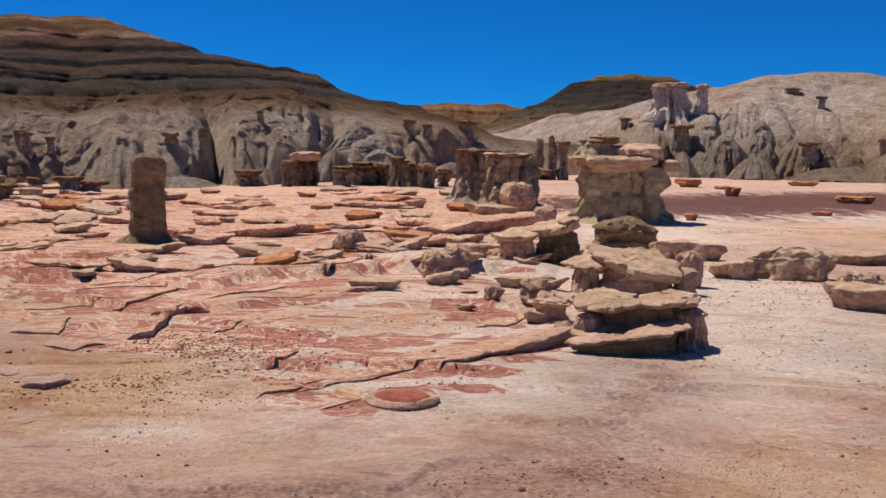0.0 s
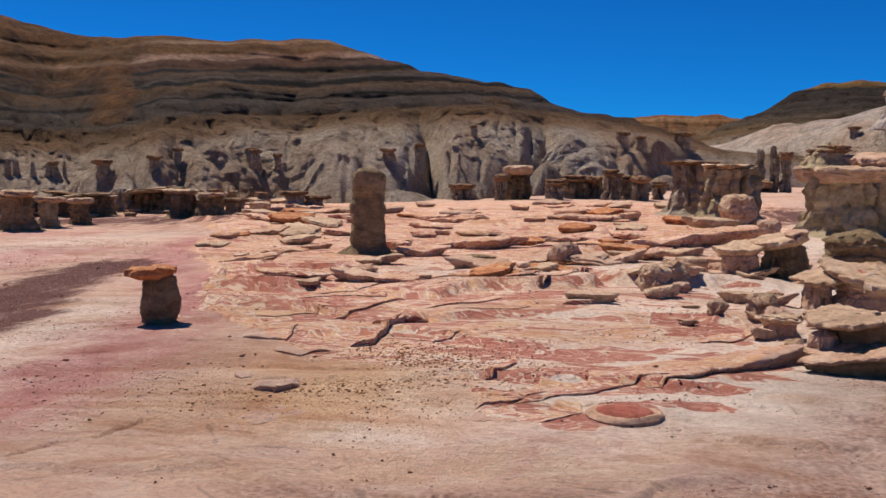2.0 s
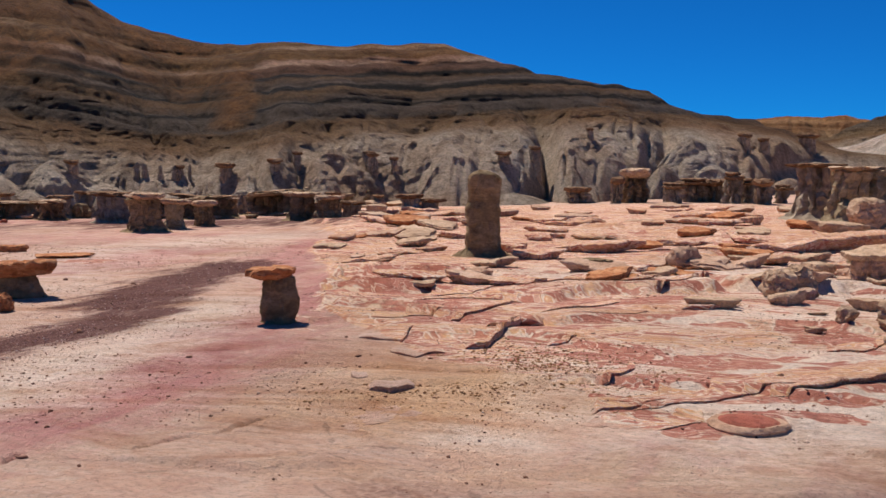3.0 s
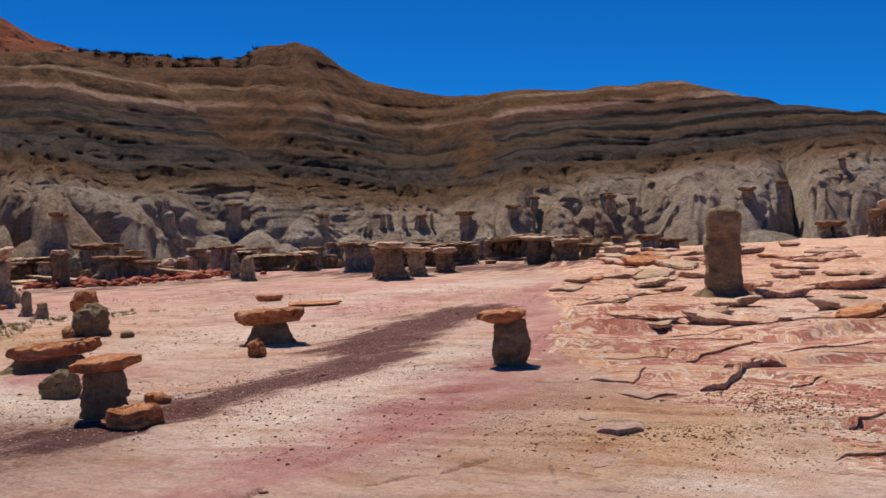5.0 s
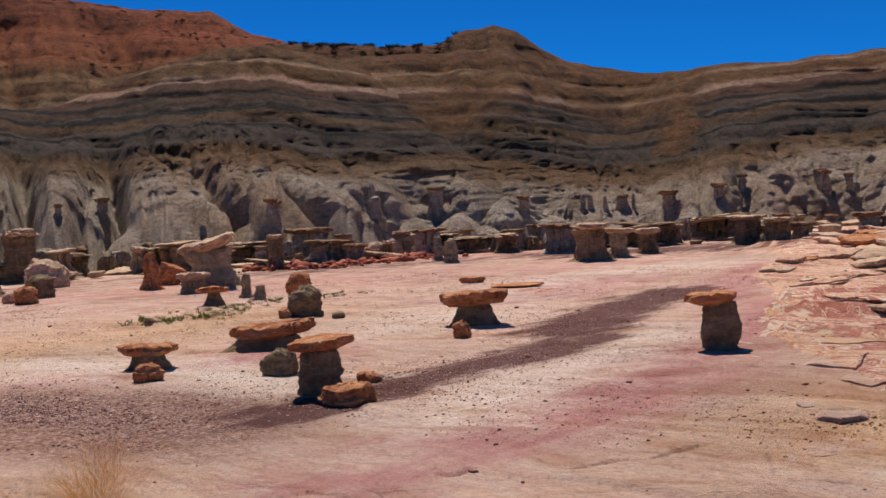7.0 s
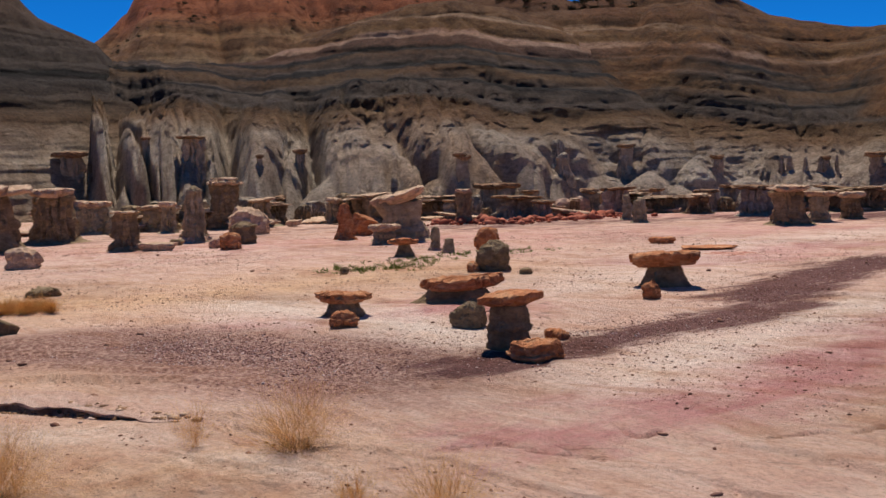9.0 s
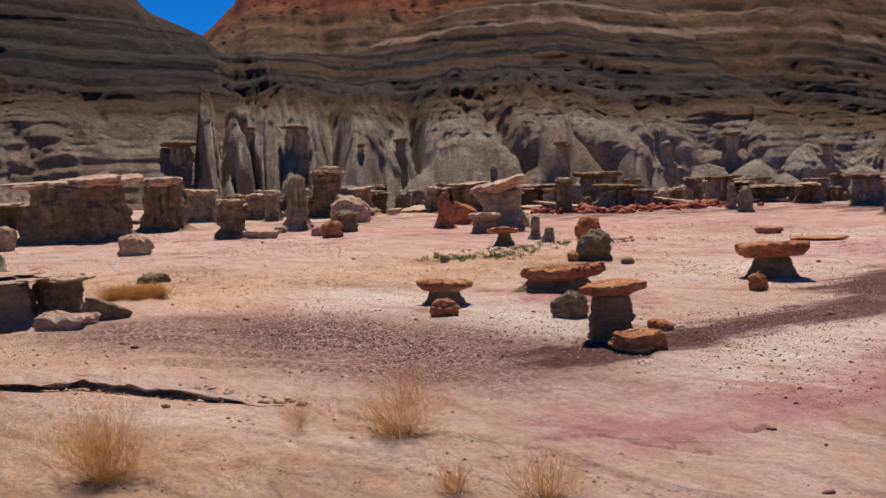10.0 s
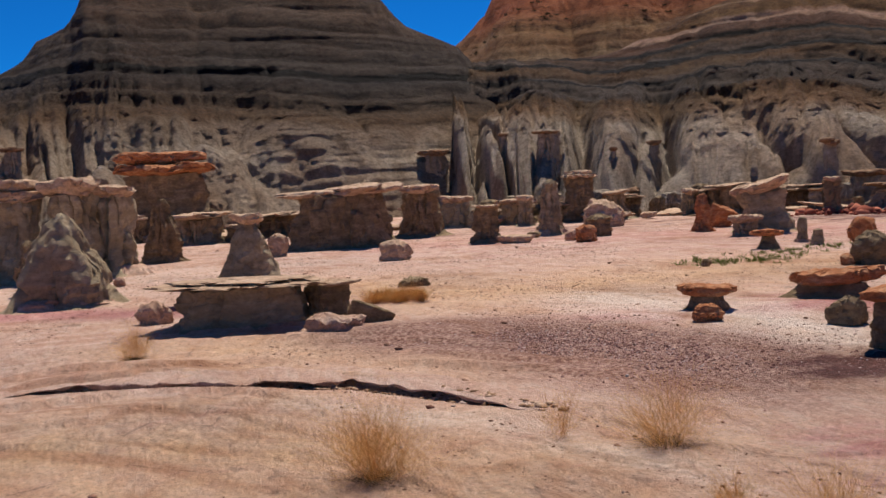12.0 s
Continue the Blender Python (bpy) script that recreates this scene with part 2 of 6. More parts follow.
def hill_material(name, stops, popcorn=1.0):
    """Bedded clay: colour follows the height above the pale band, in metres."""
    n = Nodes(name, 0.95)
    p = n.place()
    wob = n.noise(n.place((1, 1, 0.5)), 0.22, 5, 0.6)
    h = n.math("ADD", n.attr("bed"), n.math("MULTIPLY", n.math("SUBTRACT", wob, 0.5), 0.9))
    ragged = n.noise(n.place((0.5, 0.5, 1.4)), 1.8, 7, 0.75)
    h = n.math("ADD", h, n.math("MULTIPLY", n.math("SUBTRACT", ragged, 0.5), 0.5))
    split, join = n.add("ShaderNodeSeparateXYZ"), n.add("ShaderNodeCombineXYZ")
    n.link(n.place((0.05, 0.05, 0.05)), split.inputs[0])
    n.link(split.outputs[0], join.inputs[0])
    n.link(split.outputs[1], join.inputs[1])
    n.link(h, join.inputs[2])
    thin = n.noise(join.outputs[0], 2.4, 7, 0.8)
    fac = n.math("DIVIDE", n.math("ADD", h, 6.0), 24.0)
    c = n.ramp(fac, [((s + 6.0) / 24.0, col) for s, col in stops])
    # thin dark and pale beds, on the slope above the pale band alone
    upper = n.ramp(n.math("DIVIDE", n.math("ADD", h, 1.0), 4.0), [(0.2, 0.15), (0.45, 1.0)])
    c = n.mix(upper, c, n.mix(1.0, c, n.ramp(thin, [(0.30, 0.55), (0.40, 0.68), (0.43, 1.0), (0.57, 1.0), (0.60, 1.2), (0.66, 1.34), (0.70, 1.0)]), "MULTIPLY"))
    c = n.mix(n.ramp(n.attr("brown"), [(0.25, 0.0), (0.75, 0.8)]), c, n.ramp(n.noise(p, 1.2, 6, 0.7), [(0.35, lin(98, 72, 46)), (0.65, lin(150, 108, 62))]))
    clay = n.noise(p, 2.6, 7, 0.72)
    c = n.mix(0.75, c, n.ramp(clay, [(0.3, 0.72), (0.7, 1.15)]), "MULTIPLY")
    stain = n.noise(n.place((1.0, 1.0, 0.45)), 0.7, 7, 0.75, 0.4)
    c = n.mix(0.85, c, n.ramp(stain, [(0.34, lin(176, 162, 148)), (0.46, lin(230, 222, 214)), (0.56, lin(255, 253, 250))]), "MULTIPLY")
    warm = n.noise(p, 0.16, 3, 0.6)
    c = n.mix(n.ramp(warm, [(0.45, 0.0), (0.65, 0.5)]), c, n.mix(1.0, c, lin(236, 200, 166), "MULTIPLY"))
    crumb = n.noise(n.place((1, 1, 1.6)), 6.0, 8, 0.82)
    c = n.mix(0.9, c, n.ramp(crumb, [(0.38, 0.55), (0.49, 1.0), (0.63, 1.34)]), "MULTIPLY")
    c = n.mix(1.0, c, lin(255, 249, 244), "MULTIPLY")
    lumps = n.math("ADD", n.math("MULTIPLY", n.noise(p, 2.0, 6, 0.7), 0.9), n.math("MULTIPLY", crumb, 0.9))
    lumps = n.math("ADD", lumps, n.math("MULTIPLY", n.math("MULTIPLY", thin, upper), 0.9))
    return n.done(c, lumps, 1.0, 0.5 * popcorn)


def rock_material(name, dark, mid, light, bands=9.0, grain=18.0, bump=0.04):
    """Bedded stone, with weathering and grain."""
    n = Nodes(name, 0.9)
    p = n.place()
    bed = n.noise(n.place((0.35, 0.35, 1.0)), bands, 5, 0.7, 0.3)
    patch = n.noise(p, 2.3, 5, 0.6)
    g = n.noise(p, grain, 6, 0.72)
    f = n.math("ADD", n.math("MULTIPLY", bed, 0.7), n.math("MULTIPLY", patch, 0.3))
    c = n.ramp(f, [(0.32, dark), (0.5, mid), (0.66, light)])
    c = n.mix(0.7, c, n.ramp(g, [(0.28, 0.7), (0.7, 1.12)]), "MULTIPLY")
    info = n.add("ShaderNodeObjectInfo")
    c = n.mix(0.35, c, n.ramp(info.outputs["Random"], [(0.0, lin(200, 186, 176)), (1.0, lin(255, 250, 244))]), "MULTIPLY")
    crumb = n.noise(p, grain * 0.55, 8, 0.8)
    c = n.mix(0.75, c, n.ramp(crumb, [(0.38, 0.62), (0.5, 1.0), (0.64, 1.16)]), "MULTIPLY")
    h = n.math("ADD", n.math("MULTIPLY", bed, 0.7), n.math("ADD", n.math("MULTIPLY", g, 0.5), n.math("MULTIPLY", crumb, 0.7)))
    return n.done(c, h, 0.9, bump * 1.5)


GROUND = ground_material()
W2 = lin(217, 204, 190)
LOW_BEDS = [(-6, lin(190, 178, 164)), (-1.6, W2), (-0.6, lin(198, 184, 168)), (-0.15, lin(158, 132, 104)), (0.45, lin(124, 96, 66)), (0.72, lin(116, 92, 66)), (0.8, lin(92, 80, 72)), (1.58, lin(98, 86, 77)), (1.64, lin(36, 27, 24)), (1.78, lin(40, 31, 27)), (1.84, lin(92, 80, 72)), (2.35, lin(118, 92, 64)), (2.54, lin(110, 86, 62)), (2.58, lin(30, 22, 19)), (2.88, lin(34, 25, 22)), (2.94, lin(124, 110, 100)), (3.1, lin(90, 76, 68)), (3.42, lin(112, 88, 64))]
HILL = hill_material("bedded_clay", LOW_BEDS + [(3.5, lin(34, 26, 23)), (3.72, lin(40, 31, 27)), (3.8, lin(116, 88, 72)), (4.3, lin(120, 88, 72)), (4.42, lin(204, 174, 154)), (4.72, lin(190, 156, 136)), (4.86, lin(140, 106, 66)), (5.6, lin(136, 100, 64)), (5.7, lin(186, 156, 128)), (5.95, lin(176, 144, 112)), (6.1, lin(134, 98, 62)), (9.0, lin(126, 86, 58))])
DARK_HILL = hill_material("dark_bedded_clay", [(-6, lin(186, 172, 156)), (-2.2, lin(200, 184, 166)), (-0.9, lin(156, 138, 120)), (-0.5, lin(122, 98, 74)), (0.3, lin(96, 80, 64)), (1.2, lin(76, 66, 60)), (1.7, lin(70, 62, 57)), (1.76, lin(36, 27, 24)), (2.1, lin(34, 30, 28)), (2.16, lin(82, 71, 63)), (4.0, lin(86, 72, 62)), (4.6, lin(92, 74, 60)), (5.4, lin(108, 88, 72)), (6.4, lin(100, 80, 64)), (7.4, lin(84, 68, 56)), (7.46, lin(30, 25, 23)), (8.2, lin(40, 33, 29)), (8.3, lin(110, 90, 74)), (8.6, lin(46, 38, 33)), (10.0, lin(44, 37, 33))])
PALE_HILL = hill_material("pale_clay", [(-6, lin(186, 172, 158)), (-3, lin(176, 164, 150)), (-1.0, W2), (0.3, lin(240, 226, 213)), (2.2, lin(236, 220, 208)), (5.0, lin(214, 198, 184)), (6.0, lin(162, 144, 124)), (8.0, lin(140, 120, 92))])
DOME_HILL = hill_material("olive_topped_clay", [(-6, lin(168, 154, 136)), (-0.5, lin(176, 160, 140)), (0.3, lin(138, 114, 82)), (1.6, lin(104, 90, 74)), (2.4, lin(82, 72, 64)), (4.6, lin(66, 57, 51)), (5.2, lin(50, 43, 39)), (5.5, lin(146, 116, 72)), (8.0, lin(154, 122, 78))])
RED_HILL = hill_material("red_clinker", [(-6, lin(140, 116, 94)), (0, lin(120, 104, 84)), (1.5, lin(150, 130, 108)), (2.5, lin(116, 98, 78)), (4, lin(150, 124, 94)), (6, lin(146, 110, 76)), (7.5, lin(166, 130, 92)), (8.5, lin(150, 102, 64)), (10.5, lin(166, 98, 60)), (14, lin(164, 92, 56)), (17, lin(150, 82, 52))])
CLAY = rock_material("grey_clay_rock", lin(150, 130, 100), lin(180, 160, 128), lin(208, 190, 160), 5.0, 12.0, 0.05)
BROWN = rock_material("brown_mudstone", lin(118, 97, 70), lin(154, 130, 98), lin(186, 161, 127), 7.0, 14.0, 0.05)
CAP = rock_material("buff_sandstone", lin(172, 138, 108), lin(212, 178, 148), lin(230, 202, 174), 12.0, 20.0, 0.03)
RUST = rock_material("rust_sandstone", lin(158, 94, 60), lin(202, 134, 90), lin(228, 178, 134), 14.0, 20.0, 0.03)
RED = rock_material("red_sandstone", lin(142, 78, 64), lin(176, 102, 84), lin(196, 128, 108), 8.0, 24.0, 0.02)
CRUST = rock_material("pale_clay_crust", lin(178, 138, 110), lin(206, 168, 142), lin(220, 190, 168), 6.0, 26.0, 0.02)

CHALK = rock_material("chalky_clay", lin(186, 168, 154), lin(216, 200, 186), lin(236, 222, 208), 4.0, 10.0, 0.05)
ASH = rock_material("ash_grey_clay", lin(140, 124, 106), lin(172, 156, 136), lin(200, 186, 166), 4.0, 10.0, 0.06)
DULL = rock_material("dull_brown_sandstone", lin(112, 84, 62), lin(148, 114, 86), lin(180, 144, 112), 12.0, 18.0, 0.03)


# ---- the land ----
def mesh_from(name, verts, faces, material, smooth_shade=True, sharp=None):
    me = bpy.data.meshes.new(name)
    verts, faces = np.asarray(verts, np.float32), np.asarray(faces, np.int32)
    k = faces.shape[1]
    me.vertices.add(len(verts))
    me.vertices.foreach_set("co", verts.ravel())
    me.loops.add(faces.size)
    me.loops.foreach_set("vertex_index", faces.ravel())
    me.polygons.add(len(faces))
    me.polygons.foreach_set("loop_start", np.arange(0, faces.size, k, dtype=np.int32))
    me.update(calc_edges=True)
    me.validate()
    if smooth_shade:
        me.polygons.foreach_set("use_smooth", np.ones(len(me.polygons), bool))
    if sharp:
        me.set_sharp_from_angle(angle=radians(sharp))
    me.materials.append(material)
    return me


def sheet(rows, cols, wrap=False):
    """Quads of a grid of points, row by row."""
    i, j = np.meshgrid(np.arange(rows - 1), np.arange(cols if wrap else cols - 1), indexing="ij")
    i, j = i.ravel(), j.ravel()
    j1 = (j + 1) % cols
    return np.stack([i * cols + j, i * cols + j1, (i + 1) * cols + j1, (i + 1) * cols + j], -1)


def carry(me, name, values):
    me.attributes.new(name, "FLOAT", "POINT").data.foreach_set("value", np.asarray(values, np.float32).ravel())


def band(x, y, points, width):
    """Falls from 1 on a line of (bearing, distance) points to 0 at about its width."""
    d, _ = along(x, y, points)
    return np.clip(1.0 - 0.5 * d / width, 0, 1)


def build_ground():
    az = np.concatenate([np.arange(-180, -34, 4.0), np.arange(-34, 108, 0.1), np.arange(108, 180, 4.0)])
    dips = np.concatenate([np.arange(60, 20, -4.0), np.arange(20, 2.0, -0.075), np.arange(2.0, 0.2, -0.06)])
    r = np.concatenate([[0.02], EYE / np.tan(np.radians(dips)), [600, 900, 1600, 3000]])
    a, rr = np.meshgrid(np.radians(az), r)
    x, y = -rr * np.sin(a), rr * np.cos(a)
    z = ground_z(x, y)
    z = z + 0.006 * smooth(3, 5, rr) * fbm(x * 9, y * 9, 0.0, 3)
    skin = 1.5 * np.hypot(x + 2.5, y + 1.5) + 2.6 * fbm(x * 0.25, y * 0.25, 5.5, 3) + 0.3 * fbm(x * 1.4, y * 1.4, 2.5, 2)
    part = skin - np.floor(skin)
    z = z + (1 - shelf_mask(x, y)) * smooth(3, 4.5, rr) * smooth(15, 9, rr) * 0.06 * np.clip(0.1 + 1.5 * fbm(x * 0.4, y * 0.4, 3.0 + 0.37 * np.floor(skin), 3), 0, 1) * (smooth(0, 0.06, part) - part)
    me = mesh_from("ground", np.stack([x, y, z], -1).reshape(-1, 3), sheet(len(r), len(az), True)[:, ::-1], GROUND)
    m = np.maximum
    carry(me, "shelf", shelf_mask(x, y))
    # faint flow lines round the low rise in front of the shelf
    rise = np.hypot(x + 2.5, y + 1.5) * 0.9 + 2.2 * fbm(x * 0.16, y * 0.16, 5.5, 3)
    where = 0.4 + 0.6 * smooth(-0.2, 0.4, fbm(x * 0.3, y * 0.3, 8.8, 2))
    carry(me, "flow", where * smooth(2.5, 5.0, rr) * (0.45 * fbm(rise * 2.2, x * 0.25, y * 0.25, 3) + 0.4 * fbm(rise * 6.5, x * 0.6, y * 0.6, 3)))
    tan_gravel = band(x, y, [(19.5, 7.2), (14.4, 8.3), (11.3, 9.2)], 0.9)
    carry(me, "tan", m.reduce([tan_gravel, 0.8 * band(x, y, [(76, 14.7), (70.4, 13.4), (64.3, 14.1), (58, 15.1), (53, 16.5)], 1.6), 0.7 * band(x, y, [(85, 10), (79, 9.3), (74.9, 9.3), (72, 8.8)], 0.9), 0.7 * band(x, y, [(-12, 24.8), (-17, 26), (-23, 25.6)], 3.0), 0.4 * band(x, y, [(22, 5.6), (10, 5.5), (2, 5.6)], 0.5), 0.72 * band(x, y, [(97, 6.5), (84, 6.2), (70, 5.2)], 1.3), 0.75 * band(x, y, [(-15.2, 4.8), (-17.4, 5.7), (-18.8, 6.3)], 0.3), 0.7 * band(x, y, [(-14.2, 11.2), (-18.4, 10.2), (-23, 9.0)], 0.7), 0.7 * band(x, y, [(-21.5, 4.9), (-22.2, 5.6), (-23.4, 6.0)], 0.3)]))
    carry(me, "pink", m.reduce([0.85 * band(x, y, [(24.5, 14.2), (28.9, 10.7), (32, 8.8), (35.2, 7.9), (40, 7.1)], 0.7), 0.9 * band(x, y, [(33.4, 21.8), (36.6, 18.8), (39.7, 17.5)], 1.2), 0.8 * band(x, y, [(25, 24), (27, 18), (24.5, 15)], 0.8), 0.9 * band(x, y, [(51.5, 11.7), (56.4, 11), (60.5, 11.1)], 0.8), 0.7 * band(x, y, [(49.5, 6.0), (45, 6.1)], 0.4), band(x, y, [(96, 14.4), (91.4, 13.9), (86, 13.3)], 0.5), 0.35 * band(x, y, [(-12, 6.4), (-6, 6.3), (4, 6.1)], 0.7), 0.6 * band(x, y, [(32, 36), (45, 34)], 3.0), 0.5 * band(x, y, [(72, 23), (58, 24), (45, 25), (34, 27)], 4.0)]))
    carry(me, "maroon", m.reduce([band(x, y, [(29, 18.3), (31.9, 15.8), (34.4, 13.7), (36, 12.9)], 0.62), 0.95 * band(x, y, [(33.5, 12.2), (37, 11.1), (41.4, 10.1), (46.2, 8.8), (51, 8.3)], 0.42), 1.1 * band(x, y, [(-12.5, 35), (-18.6, 40), (-23.5, 46)], 5.0), 0.75 * band(x, y, [(20, 37), (27, 33), (35, 33)], 3.0), 0.6 * band(x, y, [(40, 32), (44, 31), (52, 29)], 2.2), 0.45 * band(x, y, [(58, 30), (70, 28)], 2.0)]))
    carry(me, "gravel", m.reduce([1.35 * band(x, y, [(71, 10.0), (65, 9.3), (58, 8.4)], 1.0), 0.6 * band(x, y, [(-12, 8.5), (-8, 5.3)], 0.7), 0.5 * band(x, y, [(53, 7.0), (60, 7.4)], 0.5), 0.6 * band(x, y, [(22, 5.2), (0, 4.9)], 0.3)]))
    carry(me, "white", m.reduce([0.7 * band(x, y, [(17.7, 6.3), (14, 6.2)], 0.25), 0.8 * band(x, y, [(9.5, 16), (3, 17), (-5, 14), (-8, 17)], 1.8), 0.75 * band(x, y, [(7.5, 11.2), (2, 11.8), (-4, 12.2)], 0.6), 1.1 * band(x, y, [(-4, 7.9), (-9, 8.7), (-16, 9.4), (-14, 14), (-8, 16)], 1.7), 0.9 * band(x, y, [(-10, 22), (-13, 32), (-24, 31)], 2.5), 0.7 * band(x, y, [(42, 7.8), (36, 9.6), (30, 12.8)], 0.7), 0.8 * band(x, y, [(62, 12.4), (54, 10.3), (50, 9.4)], 0.9), 0.35 * band(x, y, [(96, 18), (80, 20), (66, 22)], 3.0), 0.55 * band(x, y, [(44, 14), (36, 22), (28, 26)], 1.4), 0.45 * band(x, y, [(80, 7.2), (66, 6.2), (58, 5.2)], 0.3)]))
    carry(me, "red", m.reduce([0.33 * shelf_mask(x, y), band(x, y, [(4.9, 6.55), (2.0, 6.9)], 0.22), band(x, y, [(4.4, 9.0), (2.6, 9.1)], 0.35), 0.9 * band(x, y, [(-1.0, 11.3), (-2.4, 10.6)], 0.35), 0.8 * band(x, y, [(9.5, 9.3), (7.8, 9.1)], 0.3), 0.9 * band(x, y, [(-3.5, 7.9), (-2.4, 7.7)], 0.14), 0.8 * band(x, y, [(0, 7.1), (-2.5, 7.2)], 0.15), 0.85 * band(x, y, [(3, 8.0), (-1, 8.4), (-4, 9.0)], 0.45), 0.75 * band(x, y, [(7, 8.0), (4, 8.2)], 0.35), 0.75 * band(x, y, [(8, 7.0), (5.5, 6.7)], 0.25), 0.7 * band(x, y, [(12, 12.5), (6, 13)], 0.6), 0.7 * band(x, y, [(16, 11), (13, 10.5)], 0.5), 0.7 * band(x, y, [(21, 14), (19, 17)], 0.8), 0.6 * band(x, y, [(21, 11.5), (18, 13)], 1.0), 0.6 * band(x, y, [(36.5, 19.2), (41, 18.9)], 0.4)]))
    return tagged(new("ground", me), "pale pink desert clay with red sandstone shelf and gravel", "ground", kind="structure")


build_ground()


def build_hill(name, label, az, foot, knee, ridge, depth, material, seed, gully=1.0, step=0.08, upper=170, kind="thing", ledges=1.0, coarse=1.0, brown=None, domes=1.0, dip=0.0, back=0.40, steep=1.6):
    """A badlands hill round bearings az: distance of its foot, elevation of the top of its pale band and of its ridge, and how far back the ridge stands."""
    a = np.arange(az[0], az[-1] + 1e-6, step)
    f, k, e, dp = (np.interp(a, az, v) for v in (foot, knee, ridge, depth))
    soft_k = np.ones(21) / 21
    f = np.convolve(np.pad(f, 10, mode="edge"), soft_k, "valid")
    arc = np.radians(a) * f
    cell = vnoise(arc * 0.20, seed * 3.3) + 0.5 * vnoise(arc * 0.47, seed * 1.7)
    zf = ground_z(-f * np.sin(np.radians(a)), f * np.cos(np.radians(a))) - 0.25
    bd = np.clip(steep * (EYE + (f + 3) * np.tan(np.radians(k)) - zf), 1.8, 9.0)
    end = np.maximum(bd + back * dp, 10.0)
    zk = EYE + (f + bd) * np.tan(np.radians(k)) + 0.35 * cell
    zr = EYE + (f + end) * np.tan(np.radians(e)) + 0.10 * vnoise(arc * 1.3, seed)
    # depth rows: close together on the steep band, wider on the long slope, then down the far side
    q = np.concatenate([np.arange(-3.0, 8.5, 0.055 * coarse), 8.5 + np.linspace(0, 1, upper) * 1.0e3])
    near = q <= 8.5
    share = np.clip((q - 8.5) / 1.0e3, 0, 1)[:, None]
    d = np.where(near[:, None], q[:, None], 8.5 + share * (end - 8.5))
    w = np.broadcast_to(arc, d.shape)
    big = bd / 4.0

    def lobes(along_it, freq, k, drift):
        """Rounded ribs with sharp gullies between them."""
        return np.clip(np.abs(vnoise(along_it * freq, seed + k, drift * d)) * 1.7 + 0.04, 0, 1) ** 0.85 - 0.5

    height = np.clip((zr - zf) / 7.0, 0.05, 1) * smooth(0, 2.0, a - a[0]) * smooth(0, 2.0, a[-1] - a)
    warp = w + 0.5 * fbm(w * 0.25, d * 0.20, seed + 0.4, 3)
    fine_run = warp + 0.12 * fbm(w * 1.2, d * 0.8, seed + 2.0, 2)
    low = 2.3 * lobes(warp, 0.24 / coarse, 9.4, 0.06) + 1.0 * lobes(fine_run + 0.45 * d * vnoise(w * 0.12, seed + 0.7), 0.50 / coarse, 2.6, 0.14) + 0.32 * lobes(fine_run, 1.5 / coarse, 6.6, 0.25) + 0.12 * lobes(fine_run, 4.2 / coarse, 1.6, 0.3)
    run = w + 2.0 * fbm(w * 0.06, d * 0.08, seed + 3.0, 2)
    high = 3.4 * lobes(run, 0.10, 5.6, 0.02) + 1.6 * lobes(run + 0.5 * fbm(w * 0.3, d * 0.3, seed, 2), 0.27, 8.2, 0.04) + 0.5 * lobes(fine_run, 0.9, 3.7, 0.1)
    climb = smooth(bd - 0.2, bd + 5.0, d)
    inside = d + gully * height * (big * low * (1 - 0.75 * climb) + high * climb) * (1 - smooth(0.75, 1.0, d / end))
    t = np.clip(inside / bd, 0, 1)
    u = np.clip((inside - bd) / (end - bd), 0, 1)
    z = zf + (zk - zf) * (0.8 * (1 - (1 - t) ** 1.7) + 0.2 * t)
    # hard beds make the slope climb in rounded shoulders
    up = (zr - zk) * u
    level = up + 0.16 * fbm(w * 0.10, d * 0.05, seed + 7.0, 3)
    beds = np.array([-2.0, 0.0, 0.8, 1.65, 2.6, 3.5, 4.4, 5.7, 7.5, 10.0, 14.0, 22.0])
    i = np.clip(np.searchsorted(beds, level) - 1, 0, len(beds) - 2)
    lo, hi = beds[i], beds[i + 1]
    s = np.clip((level - lo) / (hi - lo), 0, 1)
    shoulder = lo + (hi - lo) * (1 - (1 - s) ** 2.6) - level
    z = z + up + np.where(u > 0, 1, 0) * smooth(0.0, 0.4, up) * (1 - smooth(0.88, 1.0, u)) * min(ledges, 1.0) * 0.72 * shoulder
    # haystacks of pale clay that swell out at the foot, rilled down their flanks
    rs = np.random.RandomState(int(seed * 11) + 5)
    for i in range(int((arc[-1] - arc[0]) / (1.3 * coarse) * domes)):
        wc = rs.uniform(arc[0] + 4.0, arc[-1] - 4.0)
        j = int(np.clip(np.searchsorted(arc, wc), 0, len(arc) - 1))
        into, size = rs.uniform(-0.15, 0.60), (0.7 + 1.1 * rs.rand() ** 1.4) * big[j]
        if height[j] < 0.25:
            continue
        dc = into * bd[j]
        top = zf[j] + (zk[j] - zf[j]) * min(0.96, 0.30 + 0.80 * into + rs.uniform(-0.06, 0.16))
        a0, a1 = np.searchsorted(arc, [wc - 1.7 * size, wc + 1.7 * size])
        x1, y1 = (w[:, a0:a1] - wc) / size, d[:, a0:a1] - dc
        y1 = np.where(y1 < 0, y1 / (1.1 * size), y1 / (3.0 * size))
        ang, far = np.arctan2(y1, x1), np.hypot(x1, y1)
        flute = np.clip(np.abs(vnoise(np.cos(ang) * 4.2 + i, np.sin(ang) * 4.2, far * 0.6)) * 1.6, 0, 1) ** 0.7
